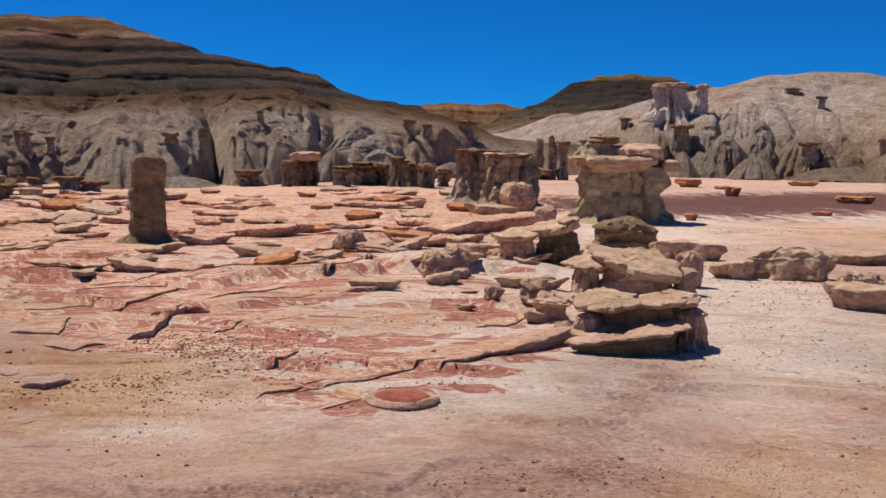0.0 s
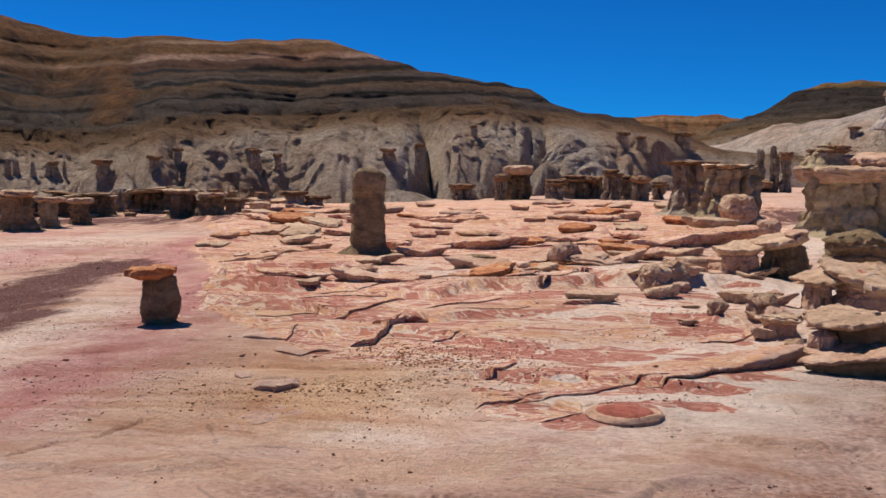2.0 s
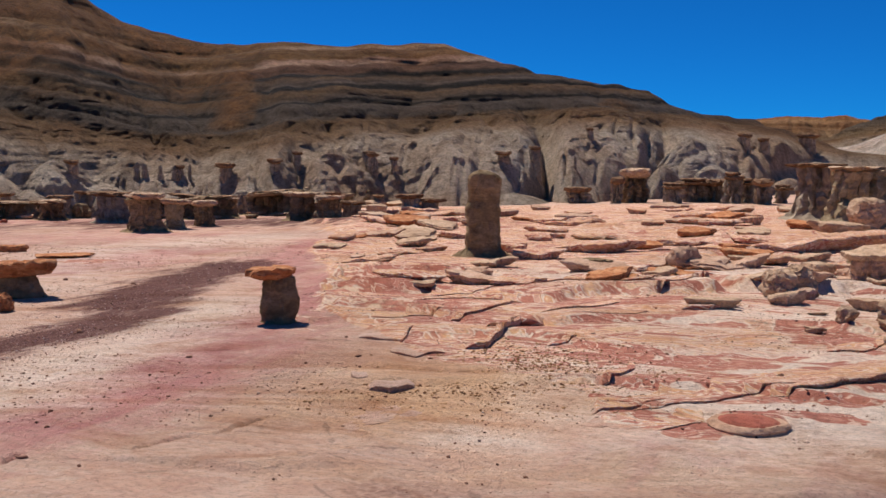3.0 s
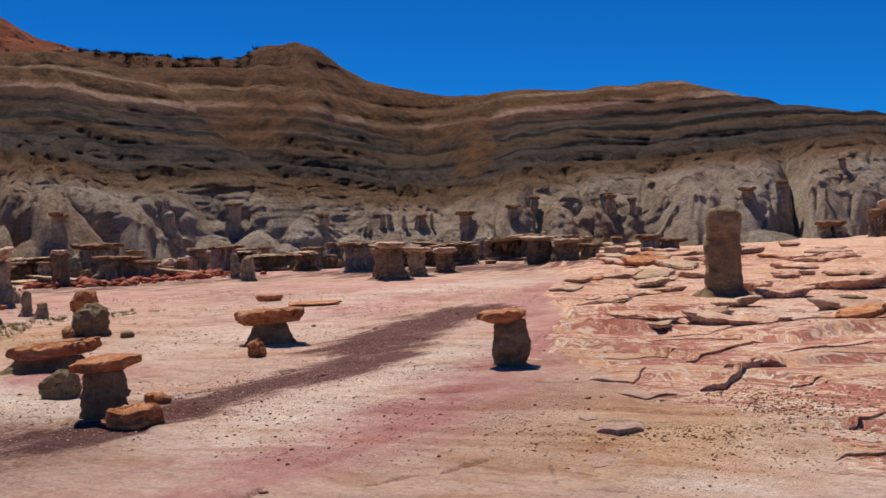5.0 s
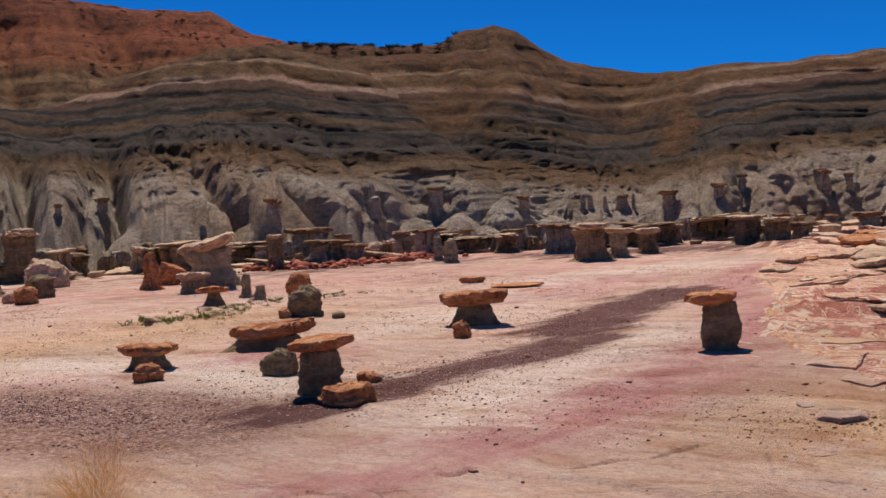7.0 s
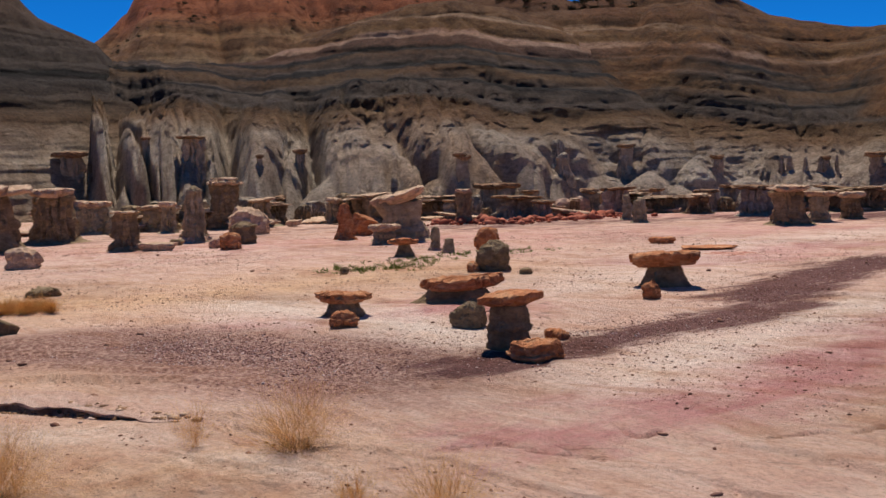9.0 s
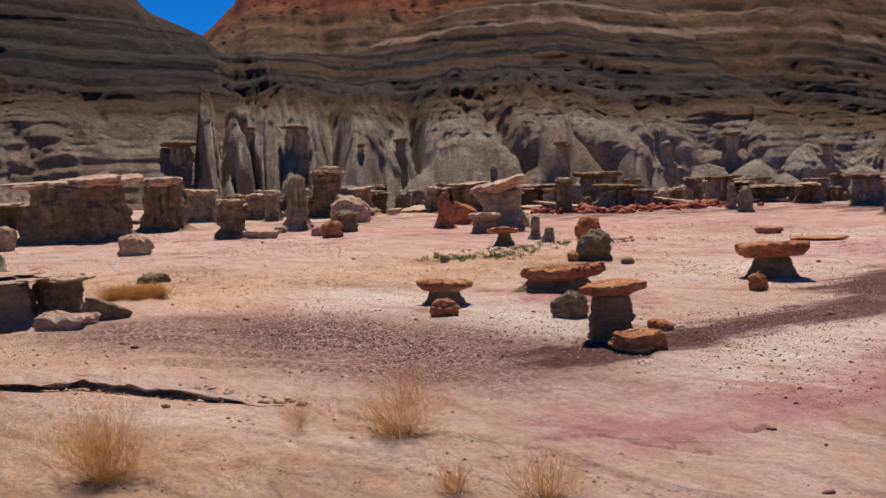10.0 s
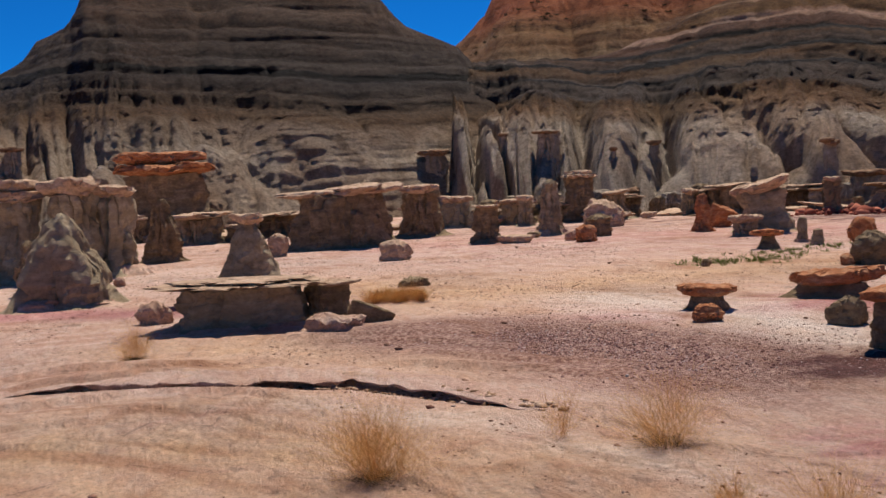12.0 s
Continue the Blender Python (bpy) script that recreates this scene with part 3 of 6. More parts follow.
        far = far * (1.0 + 0.20 * (1 - flute) * smooth(0.15, 0.6, far) + 0.14 * vnoise(x1 * 1.3 + i, y1 * 1.3, 0.5))
        hump = top - (top - zf[None, a0:a1]) * far ** rs.uniform(1.2, 1.9)
        z[:, a0:a1] = np.maximum(z[:, a0:a1], hump)
    # lumps and rills roughen the clay
    z = z + height * (d > 0.2) * (1 - 0.7 * smooth(0.9, 1.0, u)) * 0.12 * fbm(w * 0.9, d * 0.9, seed + 5.0, 3)
    z = z - 0.3 * (t <= 0) * (z < zf + 0.2)
    # rounded lumps and hard beds stand out of the slope
    def lump(k, o):
        return np.abs(vnoise(w * k + 0.3 * rough, z * k, d * k * 0.7 + seed + o))

    rough = fbm(w * 1.5, z * 1.5, d * 1.2 + seed, 3)
    face = 1 - 0.85 * climb
    bulge = face * (0.22 * lump(0.8 / coarse, 1.0) + 0.15 * lump(2.0 / coarse, 3.0) + 0.10 * lump(4.5 / coarse, 5.0)) + 0.06 * rough
    bulge = bulge + climb * ledges * (0.06 * vnoise(z * 2.3 + 0.2 * rough, w * 0.05, seed + 1.9) + 0.07 * vnoise(z * 6.0 + 0.3 * rough, w * 0.12, seed + 4.4))
    r = f + 0.3 + d - height * coarse * bulge * smooth(-0.2, 0.4, d) * (1 - smooth(0.9, 1.0, u))
    HILL_FACES.append((a, r, z))
    back_r = np.vstack([r[-1] + 4, r[-1] + 14, r[-1] + 30])
    back_z = np.vstack([z[-1] - 0.6, z[-1] * 0.6, z[-1] * 0 - 1.0])
    z, r = np.vstack([z, back_z]), np.vstack([r, back_r])
    aa = np.radians(a)
    verts = np.stack([-r * np.sin(aa), r * np.cos(aa), z], -1)
    bed = z - zk + 0.3 * cell + dip
    tint = np.zeros_like(z)
    if brown:
        bed = bed + np.interp(a, [22, 26, 40, 44], [0, 0.4, 0.3, 0])
        tint = (np.interp(a, *brown)[None] + 0.8 * fbm(np.broadcast_to(arc, z.shape) * 0.35 + 0.1 * r, r * 0.2, seed, 4)) * smooth(0.3, 1.2, z - zk)
    hill = tagged(new(name), label, "hill", kind=kind)
    split = int(near.sum())
    for piece, rows, note in (("pale_band", slice(0, split), "fluted pale clay band"), ("banded_slope", slice(split - 1, None), "bedded dark clay slope")):
        n_rows = len(z[rows])
        me = mesh_from(piece, verts[rows].reshape(-1, 3), sheet(n_rows, len(a))[:, ::-1], material)
        carry(me, "bed", bed[rows])
        carry(me, "brown", tint[rows])
        tagged(new(piece, me), note).parent = hill
    HILL_TOPS[name] = verts[split:-3]
    return hill


def face_at(az, slope):
    """Distance at which a line of sight of that slope first meets a hill on this bearing."""
    best = None
    for a, r, z in HILL_FACES:
        if a[0] <= az <= a[-1]:
            j = int(np.argmin(np.abs(a - az)))
            hit = np.nonzero(z[:, j] >= EYE + slope * r[:, j])[0]
            if len(hit) and (best is None or r[hit[0], j] < best):
                best = float(r[hit[0], j])
    return best


HILL_FACES = []
HILL_TOPS = {}
# the long banded mesa, with the brown hollow and the round peak
build_hill("banded_mesa", "long mesa of pale and dark banded clay with an ochre top", [-8, -2.5, 1.5, 4.2, 5.9, 7, 9.5, 12.9, 14.9, 18.1, 20, 23.3, 26.9, 29.3, 31.2, 33.6, 35.2, 36.6, 37.9, 39.1, 40.4, 42.3, 44, 48.3, 50.4, 54, 60], [72, 66, 58, 55, 53, 52, 50, 48, 47, 46, 45, 43, 42, 43, 44, 44, 44, 44, 43, 43, 43, 43, 42, 42, 42, 44, 46], [1.0, 1.6, 2.6, 3.0, 3.1, 3.1, 3.14, 3.0, 2.9, 2.7, 2.5, 2.4, 2.4, 1.8, 1.7, 1.6, 1.7, 1.8, 2.0, 2.1, 2.3, 2.5, 2.5, 2.4, 2.8, 3.2, 3.3], [0.6, 1.62, 3.08, 3.39, 4.05, 4.71, 5.05, 5.54, 6.1, 7.13, 7.16, 7.03, 7.05, 6.85, 7.0, 7.39, 7.88, 8.63, 9.58, 9.89, 9.8, 9.1, 9.03, 9.15, 9.3, 9.0, 7.5], [10, 14, 18, 22, 26, 30, 32, 34, 36, 38, 40, 40, 42, 46, 48, 48, 48, 48, 48, 48, 48, 48, 48, 48, 48, 48, 48], HILL, 1.0, brown=([24, 27.6, 28.9, 30.2, 32, 34, 39, 42, 46], [0, 0.12, 1.0, 0.6, 0.4, 0.5, 0.65, 0.5, 0.0]))
build_hill("clay_spur", "bulging spur of banded grey clay with pale strata", [37, 39.4, 41.2, 43.6, 46, 48.4, 51.3, 54.2, 57, 59.7, 62.7, 66.9, 70, 74], [46, 42.5, 41, 40, 39, 38, 37.5, 37.5, 37.5, 38, 38.5, 39.5, 42.5, 50], [0.5, 1.9, 2.4, 2.4, 2.4, 2.5, 3.2, 3.4, 3.2, 2.7, 2.8, 3.4, 3.6, 3.5], [0.7, 2.43, 4.04, 6.41, 7.81, 8.59, 9.27, 9.07, 8.26, 7.3, 6.0, 6.05, 6.1, 5.0], [62, 60, 54, 46, 40, 36, 34, 34, 33, 32, 30, 28, 26, 22], HILL, 4.2, gully=1.15, dip=0.2)
build_hill("red_butte", "rust red clinker butte above banded clay", [44, 48, 51.5, 52.5, 54.4, 58.1, 61, 64, 66.5, 68.6, 69.2, 70.9, 73, 76], [92] * 14, [4.0] * 14, [6.5, 8.8, 9.7, 10.0, 11.07, 11.17, 11.5, 11.9, 11.5, 9.8, 8.6, 7.0, 5.2, 4.0], [40] * 14, RED_HILL, 8.0, domes=0.0, gully=1.2, ledges=0.5, back=0.6, step=0.12, upper=110, coarse=2.0)
build_hill("dark_cone_hill", "steep dark grey clay hill with a flat capped summit", [66, 69.6, 70.7, 72.3, 73.5, 74.1, 74.9, 76.5, 80, 84, 88, 90.4, 91, 92.7, 93.6, 94.8, 99, 106], [44, 42, 41.5, 40.5, 40, 39.5, 39, 38.5, 37.5, 37, 37, 37.5, 38, 38.5, 39, 39.5, 42, 48], [3.0, 3.5, 3.6, 3.6, 3.5, 3.5, 3.5, 3.5, 3.9, 4.3, 4.4, 4.5, 4.5, 4.5, 4.5, 4.5, 4.2, 3.5], [3.6, 5.6, 7.0, 7.67, 8.24, 8.8, 9.7, 10.6, 11.2, 11.4, 11.0, 9.9, 8.6, 7.8, 6.6, 5.95, 4.8, 3.0], [14, 22, 26, 30, 32, 33, 34, 36, 38, 38, 38, 36, 34, 32, 30, 29, 24, 18], DARK_HILL, 12.0, gully=1.0, domes=0.6)
build_hill("dark_domed_mesa", "dark domed clay mesa with an olive top", [-20, -15, -13.2, -12.2, -10.1, -8.3, -6.8, -5.3, -3.1, -1], [118] * 10, [1.9, 2.2, 2.4, 2.4, 2.4, 2.4, 2.3, 2.2, 1.9, 1.4], [3.2, 4.0, 4.44, 4.85, 5.05, 4.92, 4.51, 3.52, 2.72, 1.6], [20, 26, 28, 30, 30, 30, 28, 24, 20, 14], DOME_HILL, 16.0, step=0.07, upper=90, coarse=1.5, gully=0.9, dip=-0.6)
build_hill("pale_fluted_hill", "pale grey fluted clay hill with hoodoos on it", [-34, -28, -24, -22.8, -21.5, -18.8, -16.8, -15.4, -13.4, -12, -10.4, -9, -5.9, -2.5, 0], [66, 66, 68, 69, 70, 71, 71, 71, 71, 72, 73, 76, 82, 88, 92], [2.4, 2.4, 2.3, 2.3, 2.6, 3.0, 3.0, 3.0, 2.9, 2.7, 2.5, 2.2, 1.9, 1.3, 0.6], [4.6, 4.8, 4.8, 4.88, 5.13, 5.13, 4.94, 4.5, 4.15, 3.9, 3.5, 3.05, 2.7, 1.6, 0.7], [22, 22, 22, 22, 22, 22, 22, 20, 18, 16, 15, 14, 12, 10, 8], PALE_HILL, 20.0, step=0.06, gully=0.8, back=0.6)
build_hill("far_red_ridge", "far rust red clinker ridge", [-9, -3.7, -3.0, -1.9, -0.3, 1.7, 4, 9], [230] * 8, [1.5] * 8, [2.6, 3.19, 3.39, 3.28, 3.37, 3.17, 3.0, 2.5], [40] * 8, RED_HILL, 24.0, domes=0.0, step=0.1, upper=50, coarse=3.0, gully=0.9)


# ---- rocks ----
def part(name, me, parent, label="", at=(0, 0, 0), turn=(0, 0, 0)):
    ob = new(name, me)
    ob.parent = parent
    ob.matrix_basis = pose(*at, *turn)
    return tagged(ob, label)


def loft(w, d, h, keys, material, seed, n=56, m=None, square=2.6, lobes=0.14, rough=0.05, beds=0.04, bed_size=0.12, flutes=0.0, flute_size=0.22, lean=(0.0, 0.0), dome=0.05, sharp=32, angular=0.7, jag=1.0):
    """A worn column, slab or boulder: rings from the foot up, of widths that keys (height share, width share) name."""
    ks, kw = zip(*keys)
    m = m or int(np.clip(4 * h / bed_size, 12, 48))
    t = np.linspace(0, 1, m)[:, None]
    s = np.interp(t, ks, kw)
    th = np.linspace(0, 2 * np.pi, n, endpoint=False)[None, :]
    c, si = np.cos(th), np.sin(th)
    o = seed * 7.13
    rs = np.random.RandomState(int(abs(seed) * 37) % 100000)
    # broken outline: a few straight sides between worn corners
    k = rs.randint(6, 10)
    corner = np.sort((np.arange(k) + rs.uniform(-0.33, 0.33, k)) / k * 2 * np.pi)
    reach = rs.uniform(0.86, 1.12, k)
    px_, py_ = reach * np.cos(corner), reach * np.sin(corner)
    poly = np.full(n, 9.0)
    for q in range(k):
        ax, ay, bx, by = px_[q], py_[q], px_[(q + 1) % k], py_[(q + 1) % k]
        nx, ny = by - ay, ax - bx
        dot = nx * c[0] + ny * si[0]
        hit = np.where(dot > 1e-6, (nx * ax + ny * ay) / np.maximum(dot, 1e-6), 9.0)
        poly = np.minimum(poly, np.where(hit > 0, hit, 9.0))
    ring = (np.abs(c) ** square + np.abs(si) ** square) ** (-1 / square)
    ring = ring * (1 - angular) + angular * np.clip(poly, 0.5, 1.2)[None, :] * 1.08
    size = 1 + lobes * fbm(c * 1.3 + o, si * 1.3 + 0.7 * o, t * h / max(w, d) * 1.2, 5) * 1.6
    if flutes:
        g = (w + d) / 4 / flute_size
        bend = 0.13 * fbm(t * h / flute_size * 0.25 + o, c, si, 2)
        rib = np.clip(np.abs(vnoise(c * g + o + bend, si * g + bend, t * h * 0.25 / flute_size)) * 1.3, 0, 1) ** 0.75
        rib2 = np.clip(np.abs(vnoise(c * g * 0.45 + 2 * o + bend, si * g * 0.45, t * h * 0.1 / flute_size)) * 1.3, 0, 1) ** 0.75
        size = size - flutes * (0.55 * (1 - rib) + 0.8 * (1 - rib2)) * smooth(0.0, 0.12, t)
    # each bed stands out or back a little
    layer = t * h / bed_size + 0.35 * vnoise(c * 1.5 + o, si * 1.5, 0.3) + o
    fl = np.floor(layer)
    edge = smooth(0.75, 1.0, layer - fl)
    step = vnoise(fl * 0.731 + 0.37, 0.4 * c, o) * (1 - edge) + vnoise((fl + 1) * 0.731 + 0.37, 0.4 * c, o) * edge
    size = size * (1 + beds * 1.5 * step)
    x, y, z = w / 2 * c * ring * s * size, d / 2 * si * ring * s * size, t * h + 0 * th
    # a top that is not flat, and a closed underside
    rings = [(x, y, z)]
    for share in (0.90, 0.72, 0.48, 0.24, 0.004):
        rings.append((x[-1:] * share, y[-1:] * share, z[-1:] + dome * h * (1 - share**2) + 0 * th))
    low = (x[:1] * 0.004, y[:1] * 0.004, z[:1])
    x, y, z = (np.vstack([low[i]] + [q[i] for q in rings]) for i in range(3))
    k = 1.7 / max(min(w, d, 4 * h), 0.05)
    amp = rough * min(w, d) * 1.3
    chip = jag * 0.35 * amp
    x, y = x + amp * fbm(x * k + o, y * k, z * k, 4) + chip * fbm(x * k * 6 + o, y * k * 6, z * k * 6, 2), y + amp * fbm(x * k, y * k + o, z * k + 4.0, 4) + chip * fbm(x * k * 6, y * k * 6 + o, z * k * 6, 2)
    z = z + np.minimum(amp, 0.3 * h) * (0.8 * fbm(x * k + 9.0, y * k, o + 0 * z, 4) + 0.35 * jag * fbm(x * k * 5, y * k * 5, o + 0 * z, 3)) * np.clip(z / h * 2, 0, 1)
    x, y = x + lean[0] * z, y + lean[1] * z
    me = mesh_from("rock", np.stack([x, y, z], -1).reshape(-1, 3), sheet(len(x), n, True), material, True, sharp)
    if material == GROUND:
        carry(me, "shelf", np.ones(x.size))
    return me


def thing(name, label, category, az, r, z=None, sink=0.03, group="", turn=0.0):
    x, y = spot(az, r)
    z = floor_at(az, r) if z is None else z
    ob = new(name)
    ob.empty_display_size = 0.1
    ob.matrix_basis = pose(x, y, z - sink, 0, 0, az + turn)
    return tagged(ob, label, category, group)


def hoodoo(az, r, w, h, seed, cap=1.15, ch=0.16, base=1.15, waist=0.9, neck=0.92, depth=0.8, z=None, mat=CLAY, top=CAP, flutes=0.16, tilt=0, shift=0.0, sink=0.05, label="grey clay hoodoo under a buff sandstone cap", plates=1, square=2.6, turn=0.0, cap_depth=1.1, profile=None, ribs=0.075, beds=0.08):
    """A clay column with a harder cap on it."""
    d = w * depth
    if cap and r > 14:
        cap = 0.88 * (1 + (cap - 1) * 0.6)
    if r > 33 and mat == CLAY:
        mat, top = ASH, DULL
    ob = thing("hoodoo", label, "hoodoo", az, r + d / 2, z, sink, "hoodoos along the cliff foot", turn)
    hp = (h + sink) * (1 - ch) if cap else h + sink
    keys = [(0, base * 1.3), (0.04, base * 1.1), (0.14, (base + 1) / 2), (0.55, waist), (0.9, neck), (1, neck * 0.96)] if cap else [(0, base * 1.25), (0.05, base * 1.05), (0.2, 1.0), (0.6, waist), (0.88, neck * 0.75), (0.97, neck * 0.68), (1, neck * 0.55)]
    part("column", loft(w, d, hp, profile or keys, mat, seed, flutes=flutes * 2.1, flute_size=float(np.clip(w * ribs, 0.04, 0.4)), beds=beds, bed_size=max(h * 0.11, 0.05), square=square, n=88, m=36, angular=0.35, rough=0.08), ob)
    if r < 26 and z is None:
        part("apron", loft(w * 1.25, d * 1.25, sink + max(0.10 * h, 0.05), [(0, 1.25), (0.4, 1.0), (0.75, 0.86), (1, 0.72)], CRUST if mat in (CLAY, CRUST) else mat, seed + 5.3, n=64, m=10, lobes=0.2, rough=0.08, beds=0.03, bed_size=0.05, flutes=0.2, flute_size=0.07 * w, angular=0.3), ob, "crumbled clay round the foot")
    if cap:
        each = (h + sink) * ch / plates
        for i in range(plates):
            k = 1 - 0.18 * i
            part("cap", loft(w * cap * k, d * cap_depth * cap * k, each * 1.05, [(0, 0.5), (0.2, 0.74), (0.42, 0.96), (0.62, 1.0), (0.92, 0.985), (1, 0.93)], top, seed + 0.37 + i, n=56, lobes=0.22, beds=0.06, bed_size=max(each * 0.3, 0.02), square=3.0, rough=0.12, angular=0.9, jag=1.8), ob, "overhanging sandstone cap", at=(shift * w, -0.04 * d, hp - 0.02 * h + i * each), turn=(0, tilt, 12 * vnoise(seed, i + 0.5)))
    return ob


def cliff_hoodoo(az, r, w, h, seed, z, cap=1.1, ch=0.08, base=1.5, at=0.5, **more):
    """A slim hoodoo that grows out of a cliff face, where its lower part meets the slope."""
    meet = face_at(az, (z + at * h - EYE) / r) or r
    k = meet / r
    return hoodoo(az, meet - 0.25 * w * k, w * k * 0.78, h * k, seed, z=EYE + (z - EYE) * k, cap=cap and 0.92 * cap, ch=min(ch, 0.09), base=max(base, 1.6), waist=0.86, neck=0.76, **more)


def slab(az, r, w, th, seed, depth=0.6, mat=CAP, tilt=(0, 0), lift=0.0, turn=0.0, label="flat buff sandstone slab lying on the clay", lobes=0.22, square=2.4, undercut=0.85, sink=None, z=None, name="flat_rock", group="sandstone slabs on the clay", angular=0.8):
    d = w * depth
    if mat == GROUND:
        tilt = (0.35 * abs(tilt[0]), tilt[1])
        th *= 0.75
    ob = loft(w, d, th * 1.2, [(0, undercut * 0.85), (0.4, 0.88), (0.65, 0.99), (0.8, 1.0), (0.96, 0.985), (1, 0.96)], mat, seed, n=72, lobes=lobes * 1.7, rough=0.06, beds=0.07, bed_size=max(th * 0.3, 0.015), square=square, dome=0.10, angular=angular)
    x, y = spot(az, r + d / 2)
    s = th * 0.2 if sink is None else sink
    ob = new(name, ob)
    z = floor_at(az, r + d / 2) if z is None else z
    ob.matrix_basis = pose(x, y, z - s + lift, tilt[0], tilt[1], az + turn)
    return tagged(ob, label, "flat rock", group)


def boulder(az, r, w, h, seed, depth=0.8, mat=CAP, label="weathered sandstone boulder resting on the clay", turn=0.0, tilt=(0, 0), square=2.5, lobes=0.25, name="boulder", z=None):
    d = w * depth
    ob = new(name, loft(w, d, h * 1.12, [(0, 0.82), (0.2, 0.95), (0.5, 1.0), (0.78, 0.97), (0.92, 0.88), (1, 0.7)], mat, seed, n=48, m=18, lobes=lobes, rough=0.10, beds=0.10, bed_size=h * 0.24, square=square, dome=0.12, angular=0.95, jag=1.8))
    x, y = spot(az, r + d / 2)
    z = floor_at(az, r + d / 2) if z is None else z
    ob.matrix_basis = pose(x, y, z - h * 0.12, tilt[0], tilt[1], az + turn)
    return tagged(ob, label, "boulder", "boulders on the clay")


def table_rock(az, r, w, h, seed, ch=0.5, stem=0.6, depth=0.7, mat=BROWN, top=RUST, tilt=0, label="rust sandstone slab on a low dark mudstone pedestal", base=1.2, shift=0.0, turn=0.0):
    """A broad slab on a narrower pedestal."""
    d = w * depth
    ob = thing("pedestal_rock", label, "pedestal rock", az, r + d / 2, None, 0.03, "pedestal rocks on the flat", turn)
    ch *= 0.72
    hp = (h + 0.03) * (1 - ch)
    part("pedestal", loft(w * stem, d * stem, hp * 1.1, [(0, base * 1.25), (0.15, base * 1.1), (0.5, 1.0), (1, 0.8)], mat, seed, n=56, m=20, beds=0.05, bed_size=0.08, rough=0.08, flutes=0.08), ob, "dark banded mudstone pedestal")
    part("cap", loft(w, d, h * ch * 1.05, [(0, 0.66), (0.22, 0.82), (0.42, 0.96), (0.6, 1.0), (0.9, 0.98), (1, 0.93)], top, seed + 0.5, n=72, lobes=0.3, beds=0.10, angular=0.95, jag=2.0, bed_size=max(h * ch * 0.22, 0.015), square=2.6, rough=0.09), ob, "layered rust sandstone cap", at=(shift * w, 0, hp * 1.02), turn=(0, tilt, 0))
    return ob


BLOCK = [(0, 0.82), (0.18, 0.94), (0.5, 1.0), (0.85, 0.99), (1, 0.94)]
PLATE = [(0, 0.72), (0.3, 0.9), (0.6, 1.0), (0.9, 0.99), (1, 0.95)]
FLARED = [(0, 1.5), (0.1, 1.2), (0.3, 1.0), (0.8, 0.9), (1, 0.86)]
WEDGE = [(0, 1.2), (0.2, 1.06), (0.6, 0.98), (1, 0.9)]
CONE = [(0, 1.2), (0.08, 1.08), (0.4, 0.82), (0.75, 0.52), (0.92, 0.34), (1, 0.2)]


def stack(name, label, category, az, r, seed, pieces):
    """A rock built up of pieces: name, width, depth, height, outline, material, place (across, back, up), turn, flutes."""
    ob = thing(name, label, category, az, r, None, 0.04)
    for i, (piece, w, d, h, keys, mat, at, turn, flutes) in enumerate(pieces):
        thin = keys is PLATE
        me = loft(w, d, h, keys, mat, seed + 0.61 * i, n=80, m=12 if thin else 30, lobes=0.34 if thin else 0.16, rough=0.06, beds=0.05, bed_size=max(h * (0.3 if thin else 0.16), 0.012), flutes=flutes, flute_size=max(0.045 * w, 0.03), square=3.0, angular=0.8 if thin else 0.6, jag=1.4, dome=0.12)
        part(piece, me, ob, at=at, turn=turn)
    return ob


def big_hoodoo(az, r, w, h, seed):
    """The broad fluted hoodoo with several cap blocks and a stacked knob."""
    stack("large_hoodoo", "broad fluted grey clay hoodoo under thick buff cap blocks", "hoodoo", az, r + 0.95, seed, [
        ("column", w * 1.02, 1.9, h, [(0, 1.16), (0.06, 1.07), (0.5, 1.02), (1, 0.98)], CLAY, (0, 0, 0), (0, 0, 0), 0.34),
        ("cap", w * 0.82, 1.9, 0.38, BLOCK, CAP, (-0.08 * w, -0.05, h - 0.05), (3, -1.5, 3), 0),
        ("cap", w * 0.44, 1.6, 0.26, PLATE, CRUST, (0.10 * w, 0.0, h + 0.32), (5, 1, -6), 0),
        ("knob", w * 0.44, 1.2, 0.58, CONE, CLAY, (-0.26 * w, 0.05, h + 0.26), (0, 0, 0), 0.1),
        ("plate", w * 0.34, 1.0, 0.09, PLATE, DULL, (-0.24 * w, 0.05, h + 0.62), (0, 0, 0), 0),
        ("plate", w * 0.24, 0.8, 0.09, PLATE, DULL, (-0.20 * w, 0.05, h + 0.71), (0, 0, 20), 0),
        ("cap", w * 0.19, 1.1, 0.24, BLOCK, CRUST, (0.41 * w, 0.0, h - 0.03), (0, 0, 0), 0),
    ])


